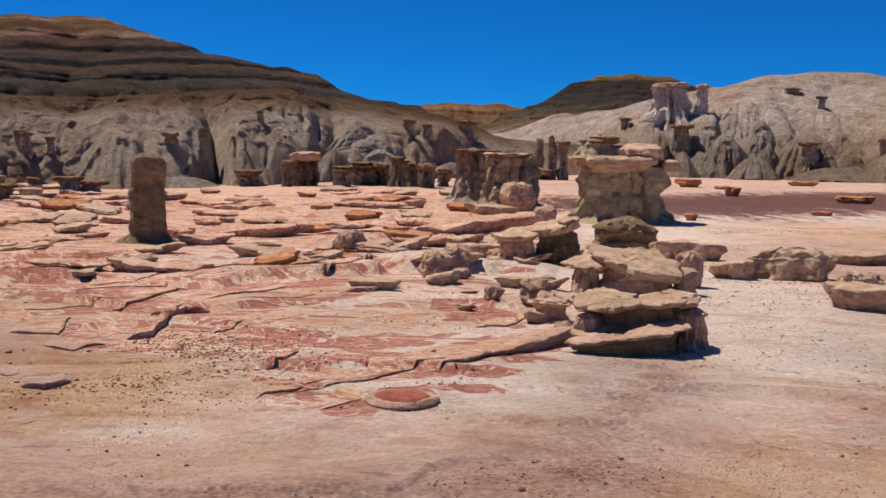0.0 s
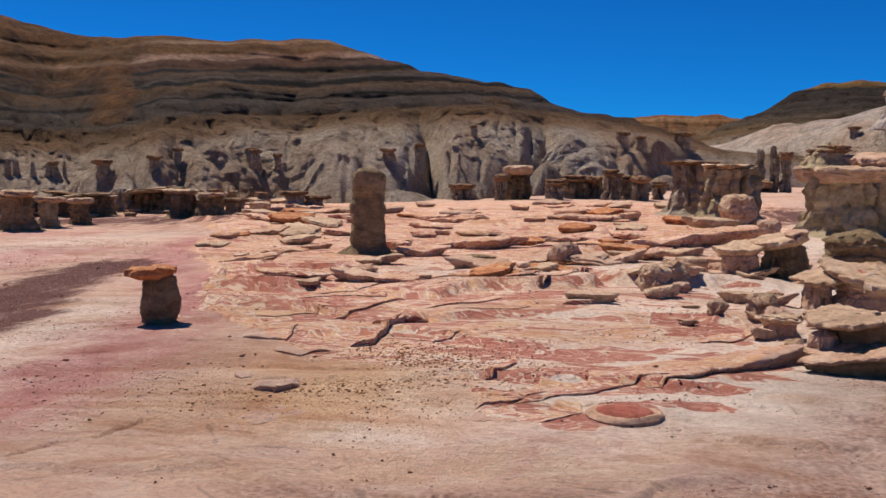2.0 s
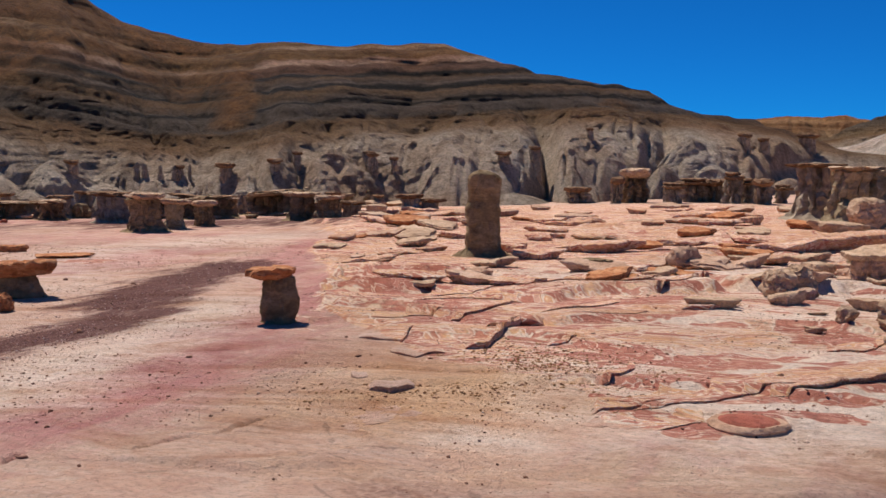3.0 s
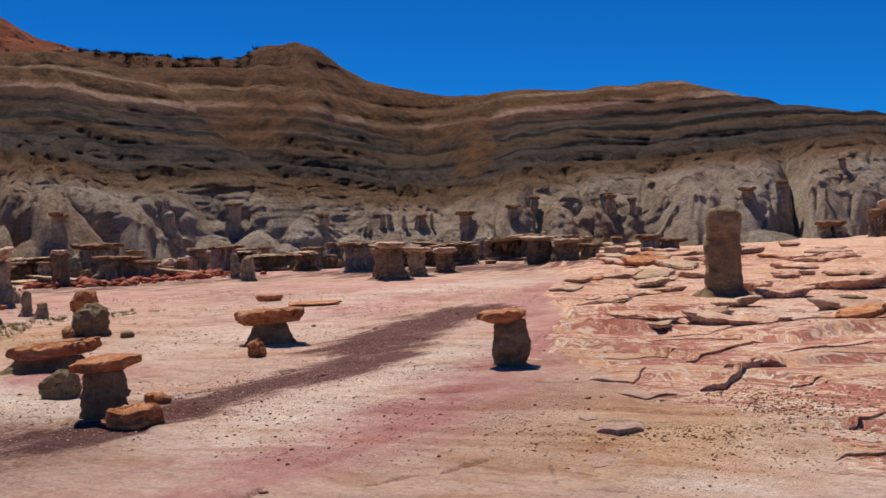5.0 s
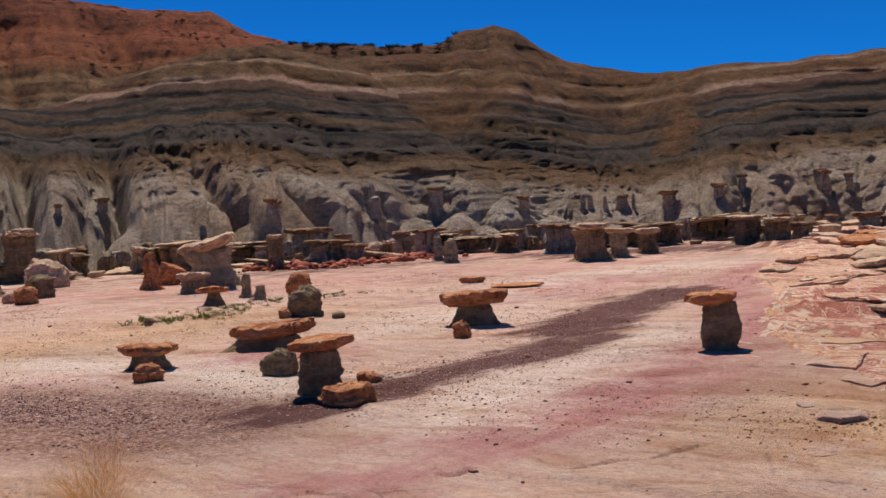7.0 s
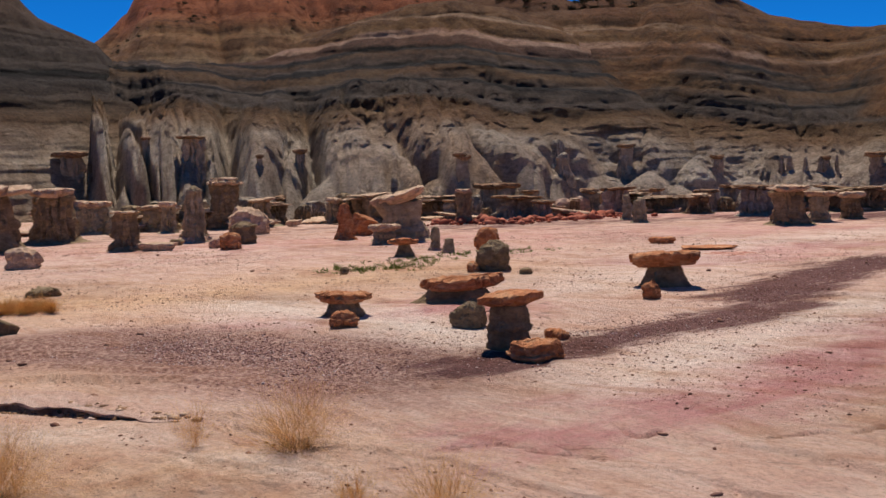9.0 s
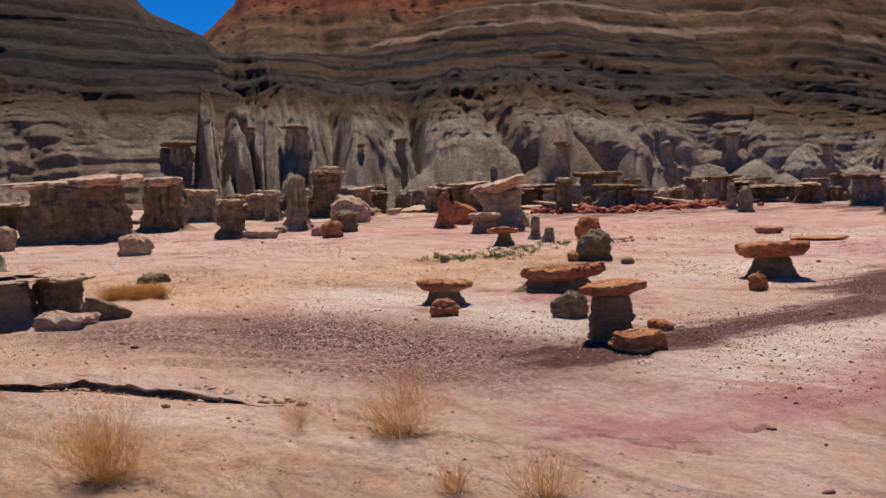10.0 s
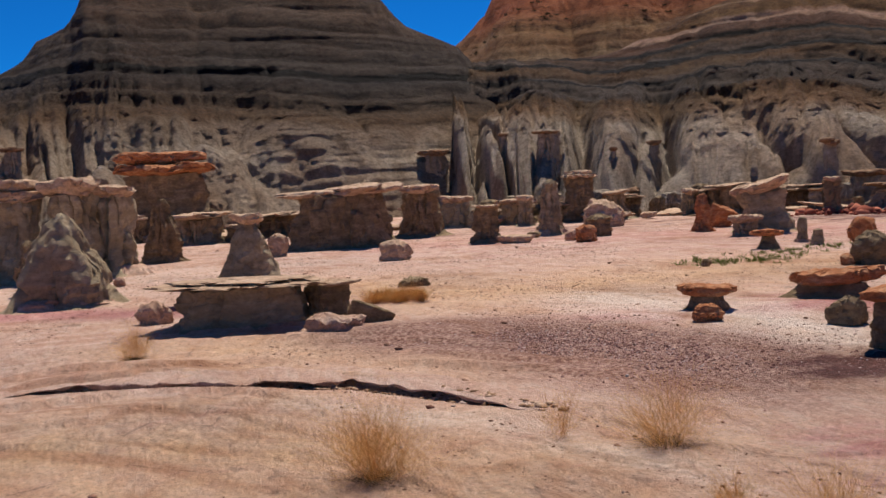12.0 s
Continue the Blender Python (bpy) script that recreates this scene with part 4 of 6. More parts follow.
def ledge(points, height, back, seed, mat=CAP, label="ragged edge of a thin sandstone bed", name="rock_ledge", under=0.5, rise=0.0, group="ledges of the ground", cut=False, grow=False):
    """A thin bed that ends in a ragged, undercut lip towards the open side and sinks into the ground behind."""
    azs, rs_ = np.array(points, float).T
    t = np.linspace(0, 1, int(40 + 26 * len(points)))
    k = np.linspace(0, 1, len(points))
    az, r = np.interp(t, k, azs), np.interp(t, k, rs_)
    x, y = -r * np.sin(np.radians(az)), r * np.cos(np.radians(az))
    length = np.hypot(x[-1] - x[0], y[-1] - y[0])
    px_, py_ = -np.sin(np.radians(az)), np.cos(np.radians(az))
    ragged = 0.06 * fbm(x * 4 + seed, y * 4, 1.0, 4) + 0.05 * fbm(x * 1.2, y * 1.2 + seed, 2.0, 3)
    if cut:
        ragged = ragged + 0.10 * fbm(x * 3, y * 3 + seed, 5.0, 2) + 0.07 * fbm(x * 9, y * 9 + seed, 3.0, 3)
    end = np.clip(np.minimum(t, 1 - t) * 7, 0, 1) ** 0.6
    hh = height * (0.75 + 0.5 * fbm(x * 1.2 + seed, y * 1.2, 4.0, 3)) * end * (t**0.7 if grow else 1) + 0.002
    rows = [(0.55 * under * height, -0.6), (0.45 * under * height, 0.12), (0.12 * height, 0.40), (-0.02 * height, 0.62), (0.0, 0.9), (0.12 * height, 1.0), (0.2 * back, 0.95), (0.5 * back, 0.5), (back, -0.4)]
    vs = []
    for off, up in rows:
        wob = 0.10 * height * fbm(x * 7 + off * 9, y * 7 + seed, up * 2, 3)
        d = off * (end if off < height else end * 0.6 + 0.4) + ragged * (1 if off < 0.3 * back else 0.4) + wob
        gx, gy = x + px_ * d, y + py_ * d
        gz = ground_z(gx, gy) + hh * up + (0 if up < 0 else wob) + rise
        if cut and off < 0.3 * back:
            gz = ground_z(x + px_ * 0.35, y + py_ * 0.35) + (up - 0.95) * 0.055 * np.clip((1 - t) * 1.7, 0, 1) * smooth(0.18, 0.34, t) * np.clip(0.6 + 1.5 * fbm(x * 1.3, y * 1.3, 8.0, 3) + 0.9 * fbm(x * 5.0, y * 5.0, 2.0, 2), 0.04, 1.4) + 1.6 * wob
        vs.append(np.stack([gx, gy, gz], -1))
    vs = np.array(vs).reshape(-1, 3)
    me = mesh_from("ledge", vs, sheet(len(rows), len(t)), mat, True, 40)
    if mat == GROUND:
        carry(me, "shelf", shelf_mask(vs[:, 0], vs[:, 1]))
    ob = new(name, me)
    return tagged(ob, label, "rock ledge", group)



# standing rocks round the red shelf
hoodoo(16.0, 19.04, 0.77, 1.49, 1.0, cap=0, base=1.12, waist=0.78, neck=1.15, depth=0.7, mat=BROWN, flutes=0.08, ribs=0.12, beds=0.02, profile=[(0, 1.3), (0.06, 1.12), (0.14, 1.0), (0.5, 0.86), (0.8, 0.76), (0.84, 0.80), (0.97, 0.78), (1, 0.7)], label="tall brown mudstone tower standing alone on the shelf", square=3.4)
big_hoodoo(-9.8, 25.62, 2.72, 1.37, 2.0)
hoodoo(-1.7, 33.28, 1.80, 1.73, 3.0, cap=1.0, ch=0.07, base=1.12, waist=1.0, neck=0.97, depth=0.9, flutes=0.16, label="fluted grey clay hoodoo with a thin cap")
hoodoo(-3.5, 31.06, 1.85, 1.63, 4.0, cap=1.0, ch=0.08, base=1.12, waist=1.0, neck=0.97, depth=1.0, flutes=0.16, label="fluted grey clay hoodoo with a thin cap")
boulder(-4.0, 29.40, 0.85, 0.74, 5.0, mat=CAP, label="rounded buff boulder perched on a clay ledge")
slab(-1.8, 20.90, 2.89, 0.34, 6.0, mat=GROUND, turn=14, tilt=(0, -5), label="long overhanging sandstone ledge of the shelf", undercut=0.8, depth=0.45)
slab(0.8, 23.06, 1.77, 0.17, 7.0, mat=GROUND, tilt=(-3, 0), turn=-8, depth=0.80)
boulder(5.2, 17.46, 0.48, 0.33, 8.0, mat=CRUST, label="small pale clay knob on the flat")
boulder(4.0, 17.78, 0.31, 0.18, 9.0, mat=CRUST, label="small pale clay knob on the flat")
boulder(-10.1, 18.70, 1.25, 0.49, 10.0, mat=BROWN, depth=0.6, label="rounded lump of rough brown mudstone", lobes=0.15)
boulder(-5.6, 24.46, 0.53, 0.37, 13.0, mat=CRUST)
boulder(0.3, 13.60, 0.41, 0.33, 14.0, mat=CAP)
boulder(-0.7, 13.78, 0.45, 0.36, 15.0, mat=CAP, tilt=(0, -18))
slab(-1.6, 16.78, 0.52, 0.20, 16.0, mat=CAP, depth=0.60)
boulder(-1.0, 13.52, 0.22, 0.12, 17.0, mat=CRUST)
slab(-4.4, 13.00, 0.58, 0.13, 18.0, mat=CAP, depth=0.50)
boulder(-5.9, 13.36, 0.26, 0.13, 19.0, mat=CRUST)
slab(3.8, 12.20, 0.68, 0.10, 20.0, mat=CAP, depth=0.35)
slab(9.8, 20.48, 1.32, 0.22, 21.0, mat=GROUND, tilt=(0, -6), label="thick tilted sandstone slab of the shelf", depth=0.70)
slab(9.6, 16.72, 0.46, 0.16, 22.0, mat=BROWN, label="dark broken sandstone slab", depth=0.60)

# outcrop of stacked plates
stack("rock_outcrop", "undercut clay block with a sloping pink lip under thin plates", "outcrop", -10.4, 9.05, 23.0, [
    ("wall", 0.84, 0.42, 0.43, [(0, 1.08), (0.15, 0.98), (0.6, 0.94), (1, 0.96)], BROWN, (0.10, 0.26, 0), (0, 0, 4), 0.16),
    # brown body below the pale lip top: the front's shade put into its colour
    ("lip", 0.94, 0.46, 0.22, [(0, 0.96), (0.4, 0.93), (0.8, 1.0), (1, 0.99)], BROWN, (-0.04, -0.02, -0.02), (5, -9, 6), 0.10),
    ("lip_top", 1.02, 0.52, 0.05, PLATE, CRUST, (-0.05, -0.02, 0.185), (7, -9, 6), 0),
    ("plate", 0.56, 0.50, 0.06, PLATE, CAP, (-0.18, 0.18, 0.40), (6, -5, 14), 0),
    ("plate", 0.50, 0.46, 0.06, PLATE, CAP, (0.22, 0.20, 0.42), (4, -4, -12), 0),
    ("plate", 0.34, 0.34, 0.05, PLATE, CRUST, (0.42, 0.34, 0.43), (4, 2, 8), 0),
    ("buttress", 0.30, 0.50, 0.36, FLARED, CRUST, (0.54, 0.36, 0), (0, 0, 0), 0.25),
    ("buttress", 0.26, 0.34, 0.30, FLARED, CRUST, (-0.36, 0.16, 0), (0, 0, 0), 0.2),
])
stack("rock_outcrop", "broad tilted buff plates over a hollow in pale clay", "outcrop", -10.2, 13.1, 25.0, [
    ("core", 0.90, 0.80, 0.36, WEDGE, CRUST, (0.16, 0.1, 0), (0, 0, 0), 0.16),
    ("core", 0.34, 0.60, 0.36, FLARED, CRUST, (-0.52, 0.12, 0), (0, 0, 0), 0.2),
    ("plate", 1.02, 0.95, 0.15, PLATE, CAP, (0.12, 0.02, 0.36), (13, 9, -10), 0),
    ("plate", 0.66, 0.60, 0.09, PLATE, CAP, (-0.42, 0.14, 0.38), (10, -9, 12), 0),
    ("plate", 0.42, 0.46, 0.05, PLATE, RED, (0.12, 0.14, 0.49), (8, 6, 0), 0),
    ("block", 0.30, 0.40, 0.36, FLARED, CRUST, (0.70, 0.12, 0), (0, 4, 0), 0.15),
])
stack("rock_outcrop", "low buff plates lying on a pale clay step", "outcrop", -10.3, 11.5, 26.0, [
    ("step", 1.30, 0.60, 0.14, WEDGE, CRUST, (0, 0.1, 0), (0, 0, 0), 0.1),
    ("plate", 0.74, 0.56, 0.09, PLATE, CAP, (-0.32, -0.02, 0.13), (5, -2, 8), 0),
    ("plate", 0.62, 0.50, 0.09, PLATE, CAP, (0.34, 0.05, 0.14), (5, -5, -10), 0),
    ("plate", 0.40, 0.40, 0.07, PLATE, CRUST, (0.58, 0.18, 0.18), (3, 10, 10), 0),
])
stack("rock_outcrop", "pale lump and dark block under tilted sandstone plates", "outcrop", -5.3, 16.4, 11.0, [
    ("lump", 0.66, 0.70, 0.40, FLARED, CRUST, (-0.34, 0, 0), (0, 0, 0), 0.2),
    ("block", 0.78, 0.70, 0.50, WEDGE, BROWN, (0.30, 0.05, 0), (0, 0, 0), 0.2),
    ("plate", 0.66, 0.70, 0.12, PLATE, CAP, (-0.32, -0.04, 0.39), (8, -6, 10), 0),
    ("plate", 0.80, 0.75, 0.14, PLATE, CAP, (0.24, 0.0, 0.48), (6, -9, -8), 0),
    ("plate", 0.40, 0.50, 0.09, PLATE, CRUST, (0.46, 0.0, 0.62), (4, -12, 6), 0),
])
table_rock(-6.2, 10.38, 0.38, 0.20, 29.0, ch=0.5, stem=0.75, mat=CRUST, top=CAP, label="small buff plate on a mudstone stub")
slab(-13.4, 17.54, 0.93, 0.27, 30.0, mat=CAP, depth=0.60)
boulder(-13.5, 14.06, 0.35, 0.42, 31.0, mat=CRUST)
slab(-16.0, 15.26, 0.55, 0.24, 32.0, mat=CAP, tilt=(0, -10), depth=0.80)
boulder(-18.6, 15.48, 1.04, 0.39, 33.0, mat=CAP, depth=0.6, label="broad buff sandstone boulder")
slab(-22.3, 12.64, 1.00, 0.26, 34.0, mat=CAP, depth=0.60)
boulder(-22.0, 14.90, 0.47, 0.20, 35.0, mat=CAP)
slab(-21.6, 18.20, 1.27, 0.17, 36.0, mat=CAP, depth=0.50)
slab(-13.3, 52.58, 1.21, 0.38, 38.0, mat=RUST, label="small rust slab far out on the flat", depth=0.70)
slab(-15.6, 43.24, 0.59, 0.34, 39.0, mat=RUST, label="small rust slab far out on the flat", depth=0.70)
slab(-21.6, 39.54, 1.30, 0.21, 40.0, mat=RUST, label="small rust slab far out on the flat", depth=0.70)
slab(-13.5, 27.88, 0.34, 0.16, 41.0, mat=RUST, label="small rust slab far out on the flat", depth=0.70)
slab(-15.1, 50.44, 0.66, 0.15, 42.0, mat=RUST, label="small rust slab far out on the flat", depth=0.70)
slab(-20.1, 31.84, 0.52, 0.12, 43.0, mat=RUST, label="small rust slab far out on the flat", depth=0.70)
slab(-19.1, 58.20, 1.27, 0.23, 44.0, mat=RUST, label="small rust slab far out on the flat", depth=0.70)

# flat slabs and ledges of the shelf
slab(20.1, 14.06, 0.86, 0.09, 50.0, mat=GROUND, depth=0.60, tilt=(-11, 3))
slab(12.8, 23.94, 0.55, 0.12, 53.0, mat=GROUND, depth=0.60, tilt=(-8, 0))
slab(10.8, 28.82, 1.34, 0.16, 54.0, mat=GROUND, depth=0.60, tilt=(-7, -4))
slab(10.4, 32.60, 0.71, 0.14, 55.0, mat=GROUND, depth=0.60, tilt=(-6, 1))
slab(3.7, 29.78, 1.06, 0.17, 56.0, mat=GROUND, depth=0.60, tilt=(-5, -3))
slab(1.6, 33.18, 0.54, 0.22, 57.0, mat=GROUND, depth=0.60, tilt=(-12, 2))
slab(2.1, 29.82, 0.57, 0.07, 58.0, mat=GROUND, depth=0.60, tilt=(-11, -2))
slab(18.9, 47.14, 2.06, 0.16, 59.0, mat=GROUND, depth=0.60, tilt=(-10, 3))
slab(21.8, 37.24, 1.43, 0.21, 60.0, mat=GROUND, depth=0.60, tilt=(-9, -1))
slab(21.1, 30.10, 1.65, 0.18, 61.0, mat=GROUND, depth=0.60, tilt=(-8, 4))
slab(17.6, 24.34, 0.67, 0.09, 62.0, mat=GROUND, depth=0.60, tilt=(-7, 0))
slab(14.2, 21.08, 0.52, 0.16, 63.0, mat=GROUND, depth=0.60, tilt=(-6, -4))
slab(6.8, 27.98, 0.69, 0.17, 64.0, mat=GROUND, depth=0.60, tilt=(-5, 1))
slab(5.5, 36.58, 1.20, 0.14, 65.0, mat=GROUND, depth=0.60, tilt=(-12, -3))
slab(19.7, 14.36, 0.63, 0.10, 66.0, mat=GROUND, depth=0.50, tilt=(-11, 2))
slab(19.4, 37.56, 1.13, 0.24, 70.0, mat=GROUND, depth=0.60, tilt=(-7, 4))
slab(20.9, 30.28, 1.32, 0.15, 71.0, mat=GROUND, depth=0.60, tilt=(-6, 0))
slab(18.1, 34.14, 1.87, 0.17, 72.0, mat=GROUND, depth=0.60, tilt=(-5, -4))
slab(14.3, 20.26, 0.41, 0.20, 73.0, mat=GROUND, depth=0.60, tilt=(-12, 1))
slab(12.7, 23.09, 0.57, 0.12, 74.0, mat=GROUND, depth=0.60, tilt=(-11, -3))
slab(11.8, 24.19, 0.33, 0.14, 75.0, mat=GROUND, depth=0.60, tilt=(-10, 2))
slab(10.6, 29.45, 0.97, 0.20, 76.0, mat=GROUND, depth=0.60, tilt=(-9, -2))
slab(9.8, 30.91, 0.59, 0.12, 77.0, mat=GROUND, depth=0.60, tilt=(-8, 3))
slab(9.8, 16.71, 0.50, 0.18, 78.0, mat=BROWN, depth=0.60)
slab(7.6, 35.35, 0.68, 0.22, 79.0, mat=GROUND, depth=0.60, tilt=(-6, 4))
slab(3.5, 29.94, 1.47, 0.19, 80.0, mat=GROUND, depth=0.60, tilt=(-5, 0))
slab(1.6, 30.22, 0.58, 0.27, 81.0, mat=GROUND, depth=0.60, tilt=(-12, -4))

# mushroom rocks and tables on the wash flat
hoodoo(27.2, 10.99, 0.34, 0.58, 82.0, cap=1.42, ch=0.17, base=1.08, waist=1.02, neck=0.98, mat=BROWN, top=RUST, flutes=0.03, shift=-0.08, tilt=-3, depth=0.9, label="small brown mushroom rock with an orange cap", square=2.2)
hoodoo(48.7, 8.91, 0.39, 0.50, 83.0, cap=1.3, ch=0.2, base=1.1, waist=0.98, neck=0.95, mat=BROWN, top=RUST, flutes=0.03, shift=0.06, tilt=-4, depth=0.85, label="banded brown mushroom rock with a rust cap", square=2.2)
boulder(47.1, 8.45, 0.38, 0.16, 84.0, mat=RUST, depth=0.6, label="flat rust red boulder beside the mushroom rock")
boulder(50.8, 10.21, 0.32, 0.22, 85.0, mat=BROWN, depth=0.8, label="grey brown boulder on the pale clay")
boulder(46.0, 9.52, 0.22, 0.08, 86.0, mat=RUST)
table_rock(40.4, 13.57, 0.88, 0.42, 87.0, ch=0.5, stem=0.62, depth=0.6, tilt=-4)
boulder(40.9, 12.43, 0.23, 0.19, 88.0, mat=RUST, tilt=(0, -25), label="small tilted rust sandstone boulder")
table_rock(51.5, 12.14, 1.08, 0.29, 89.0, ch=0.62, stem=0.8, depth=0.4, tilt=-3, label="long rust sandstone slab on a low pedestal")
table_rock(57.9, 11.16, 0.62, 0.26, 90.0, ch=0.52, stem=0.65, depth=0.7)
boulder(57.8, 10.42, 0.27, 0.15, 91.0, mat=RUST, depth=0.6, label="flat rust sandstone block on clay")
boulder(57.8, 13.03, 0.11, 0.08, 92.0, mat=BROWN, z=0.30, label="small stone lying on a slab")
boulder(49.7, 15.91, 0.45, 0.43, 93.0, mat=BROWN, label="rounded mudstone boulder with a rust top")
boulder(49.8, 18.11, 0.43, 0.30, 94.0, mat=RUST, z=0.22, tilt=(0, -20), label="rust block leaning on a boulder")
boulder(50.8, 15.91, 0.19, 0.14, 95.0, mat=RUST)
boulder(47.9, 15.43, 0.17, 0.09, 96.0, mat=BROWN)
slab(40.6, 21.57, 0.47, 0.12, 97.0, mat=RUST, depth=0.60)
slab(38.2, 19.90, 0.98, 0.05, 98.0, mat=RUST, depth=0.60)

# rocks along the far side of the wash
hoodoo(54.7, 23.71, 1.27, 1.13, 99.0, cap=1.3, ch=0.2, tilt=-17, mat=CLAY, top=CAP, label="grey block with a steeply tilted sandstone cap", flutes=0.08, square=3.2)
hoodoo(55.7, 22.65, 0.57, 0.43, 100.0, cap=1.2, ch=0.3, mat=CLAY)
hoodoo(57.9, 24.59, 0.44, 0.83, 101.0, cap=0, mat=RUST, base=1.2, label="rust sandstone block leaning on others")
slab(57.2, 26.21, 0.60, 0.48, 102.0, mat=RUST, tilt=(0, 25), depth=0.60)
table_rock(54.6, 19.13, 0.49, 0.33, 103.0, ch=0.4)
hoodoo(52.9, 20.72, 0.26, 0.45, 104.0, cap=0, label="short grey clay stump on the flat")
hoodoo(52.2, 19.92, 0.29, 0.28, 105.0, cap=0, label="short grey clay stump on the flat")
hoodoo(51.4, 31.18, 0.60, 1.04, 106.0, cap=0.9, ch=0.12, base=1.3, mat=BROWN)
hoodoo(49.7, 35.39, 1.39, 1.14, 107.0, cap=1.2, ch=0.16, mat=CLAY)
hoodoo(48.6, 47.29, 0.78, 1.29, 108.0, cap=1.3, ch=0.3, mat=BROWN, top=RUST, label="dark stack with a red cap")
hoodoo(47.7, 37.11, 0.65, 0.85, 109.0, cap=1.1, ch=0.12)
slab(46.4, 53.04, 1.74, 0.41, 110.0, mat=CAP, depth=0.60)
boulder(46.0, 35.92, 0.59, 0.49, 111.0, mat=CRUST)
boulder(45.0, 36.60, 0.50, 0.54, 112.0, mat=CRUST)
hoodoo(43.7, 39.88, 0.76, 0.68, 113.0, cap=1.15, ch=0.15, mat=BROWN)
hoodoo(42.5, 31.83, 0.38, 0.73, 114.0, cap=0, mat=CLAY)
hoodoo(41.8, 29.89, 0.57, 0.65, 115.0, cap=0, mat=CLAY, base=1.4)
hoodoo(41.6, 39.29, 0.52, 0.73, 116.0, cap=1.2, ch=0.14)
hoodoo(40.9, 38.93, 0.47, 0.79, 117.0, cap=1.2, ch=0.14)
hoodoo(40.1, 37.35, 0.51, 0.63, 118.0, cap=0)
hoodoo(38.3, 36.86, 0.87, 0.77, 119.0, cap=1.25, ch=0.16)
hoodoo(37.3, 37.70, 0.52, 0.52, 120.0, cap=0)
hoodoo(35.8, 33.28, 1.11, 0.96, 121.0, cap=1.25, ch=0.14)
hoodoo(34.1, 28.16, 1.08, 1.03, 122.0, cap=1.2, ch=0.14, mat=BROWN)
hoodoo(32.6, 29.49, 0.73, 0.81, 123.0, cap=1.15, ch=0.15)
hoodoo(31.1, 30.87, 0.68, 0.73, 124.0, cap=1.3, ch=0.2, mat=BROWN)
hoodoo(27.9, 43.40, 0.59, 0.59, 125.0, cap=0, mat=BROWN)
hoodoo(25.8, 33.38, 1.09, 0.89, 126.0, cap=1.2, ch=0.16, mat=BROWN)
hoodoo(24.4, 32.72, 0.98, 0.75, 127.0, cap=1.25, ch=0.18, mat=BROWN)
hoodoo(23.1, 33.68, 0.74, 0.55, 128.0, cap=1.3, ch=0.2)
hoodoo(19.9, 38.19, 0.84, 0.63, 129.0, cap=1.4, ch=0.25)
hoodoo(18.8, 38.43, 0.84, 0.48, 130.0, cap=1.3, ch=0.25)
slab(29.4, 47.87, 1.18, 0.42, 131.0, mat=CAP, label="thin sandstone plate on the ledge at the cliff foot", depth=0.80)
slab(31.8, 53.53, 1.58, 0.32, 132.0, mat=CAP, label="thin sandstone plate on the ledge at the cliff foot", depth=0.80)
slab(27.8, 56.52, 1.30, 0.35, 133.0, mat=CAP, label="thin sandstone plate on the ledge at the cliff foot", depth=0.80)
slab(25.5, 60.18, 1.97, 0.36, 134.0, mat=CAP, label="thin sandstone plate on the ledge at the cliff foot", depth=0.80)
slab(22.0, 40.08, 1.05, 0.26, 135.0, mat=CAP, label="thin sandstone plate on the ledge at the cliff foot", depth=0.80)
slab(21.8, 33.22, 0.54, 0.44, 136.0, mat=CAP, label="thin sandstone plate on the ledge at the cliff foot", depth=0.80)
slab(28.3, 41.21, 0.47, 0.55, 137.0, mat=CAP, label="thin sandstone plate on the ledge at the cliff foot", depth=0.80)
slab(34.7, 60.16, 1.97, 0.36, 138.0, mat=CAP, label="thin sandstone plate on the ledge at the cliff foot", depth=0.80)
boulder(32.7, 30.29, 0.33, 0.28, 139.0, mat=CRUST)
slab(28.6, 35.45, 0.48, 0.12, 140.0, mat=BROWN, depth=0.60)

# big rocks at the mouth of the wash
stack("table_rock", "broad grey brown table rock under thin buff sandstone plates", "table rock", 77.2, 24.3, 141.0, [
    ("body", 2.80, 1.7, 1.24, [(0, 1.14), (0.08, 1.05), (0.5, 0.94), (1, 0.86)], BROWN, (0, 0, 0), (0, 0, 0), 0.2),
    ("buttress", 0.42, 0.5, 0.78, FLARED, BROWN, (0.25, -0.62, 0), (0, 0, 0), 0.15),
    ("buttress", 0.50, 0.5, 0.90, FLARED, BROWN, (-0.55, -0.58, 0), (0, 0, 0), 0.15),
    ("cap", 2.20, 1.5, 0.15, PLATE, CAP, (-0.08, -0.02, 1.21), (2, -1, 3), 0),
    ("cap", 1.30, 1.2, 0.12, PLATE, CAP, (0.35, -0.05, 1.33), (3, -3, -8), 0),
    ("cap", 0.74, 0.7, 0.13, PLATE, CAP, (1.00, -0.10, 1.30), (4, -9, 6), 0),
])
hoodoo(73.1, 27.07, 1.21, 1.33, 142.0, cap=1.05, ch=0.14, mat=BROWN, base=1.25, label="brown stump with a thin cap")
hoodoo(86.7, 32.43, 3.32, 2.66, 143.0, cap=1.12, ch=0.25, plates=2, profile=[(0, 1.1), (0.06, 1.0), (0.6, 0.94), (1, 0.96)], ribs=0.1, depth=0.6, mat=BROWN, top=RUST, square=3.2, flutes=0.12, label="massive brown hoodoo under layered rust sandstone")
hoodoo(94.2, 19.33, 1.25, 1.80, 144.0, cap=1.05, ch=0.2, ribs=0.16, mat=CLAY, depth=0.8, square=3.2, flutes=0.2, label="grey brown pillar under thick buff blocks", plates=2)
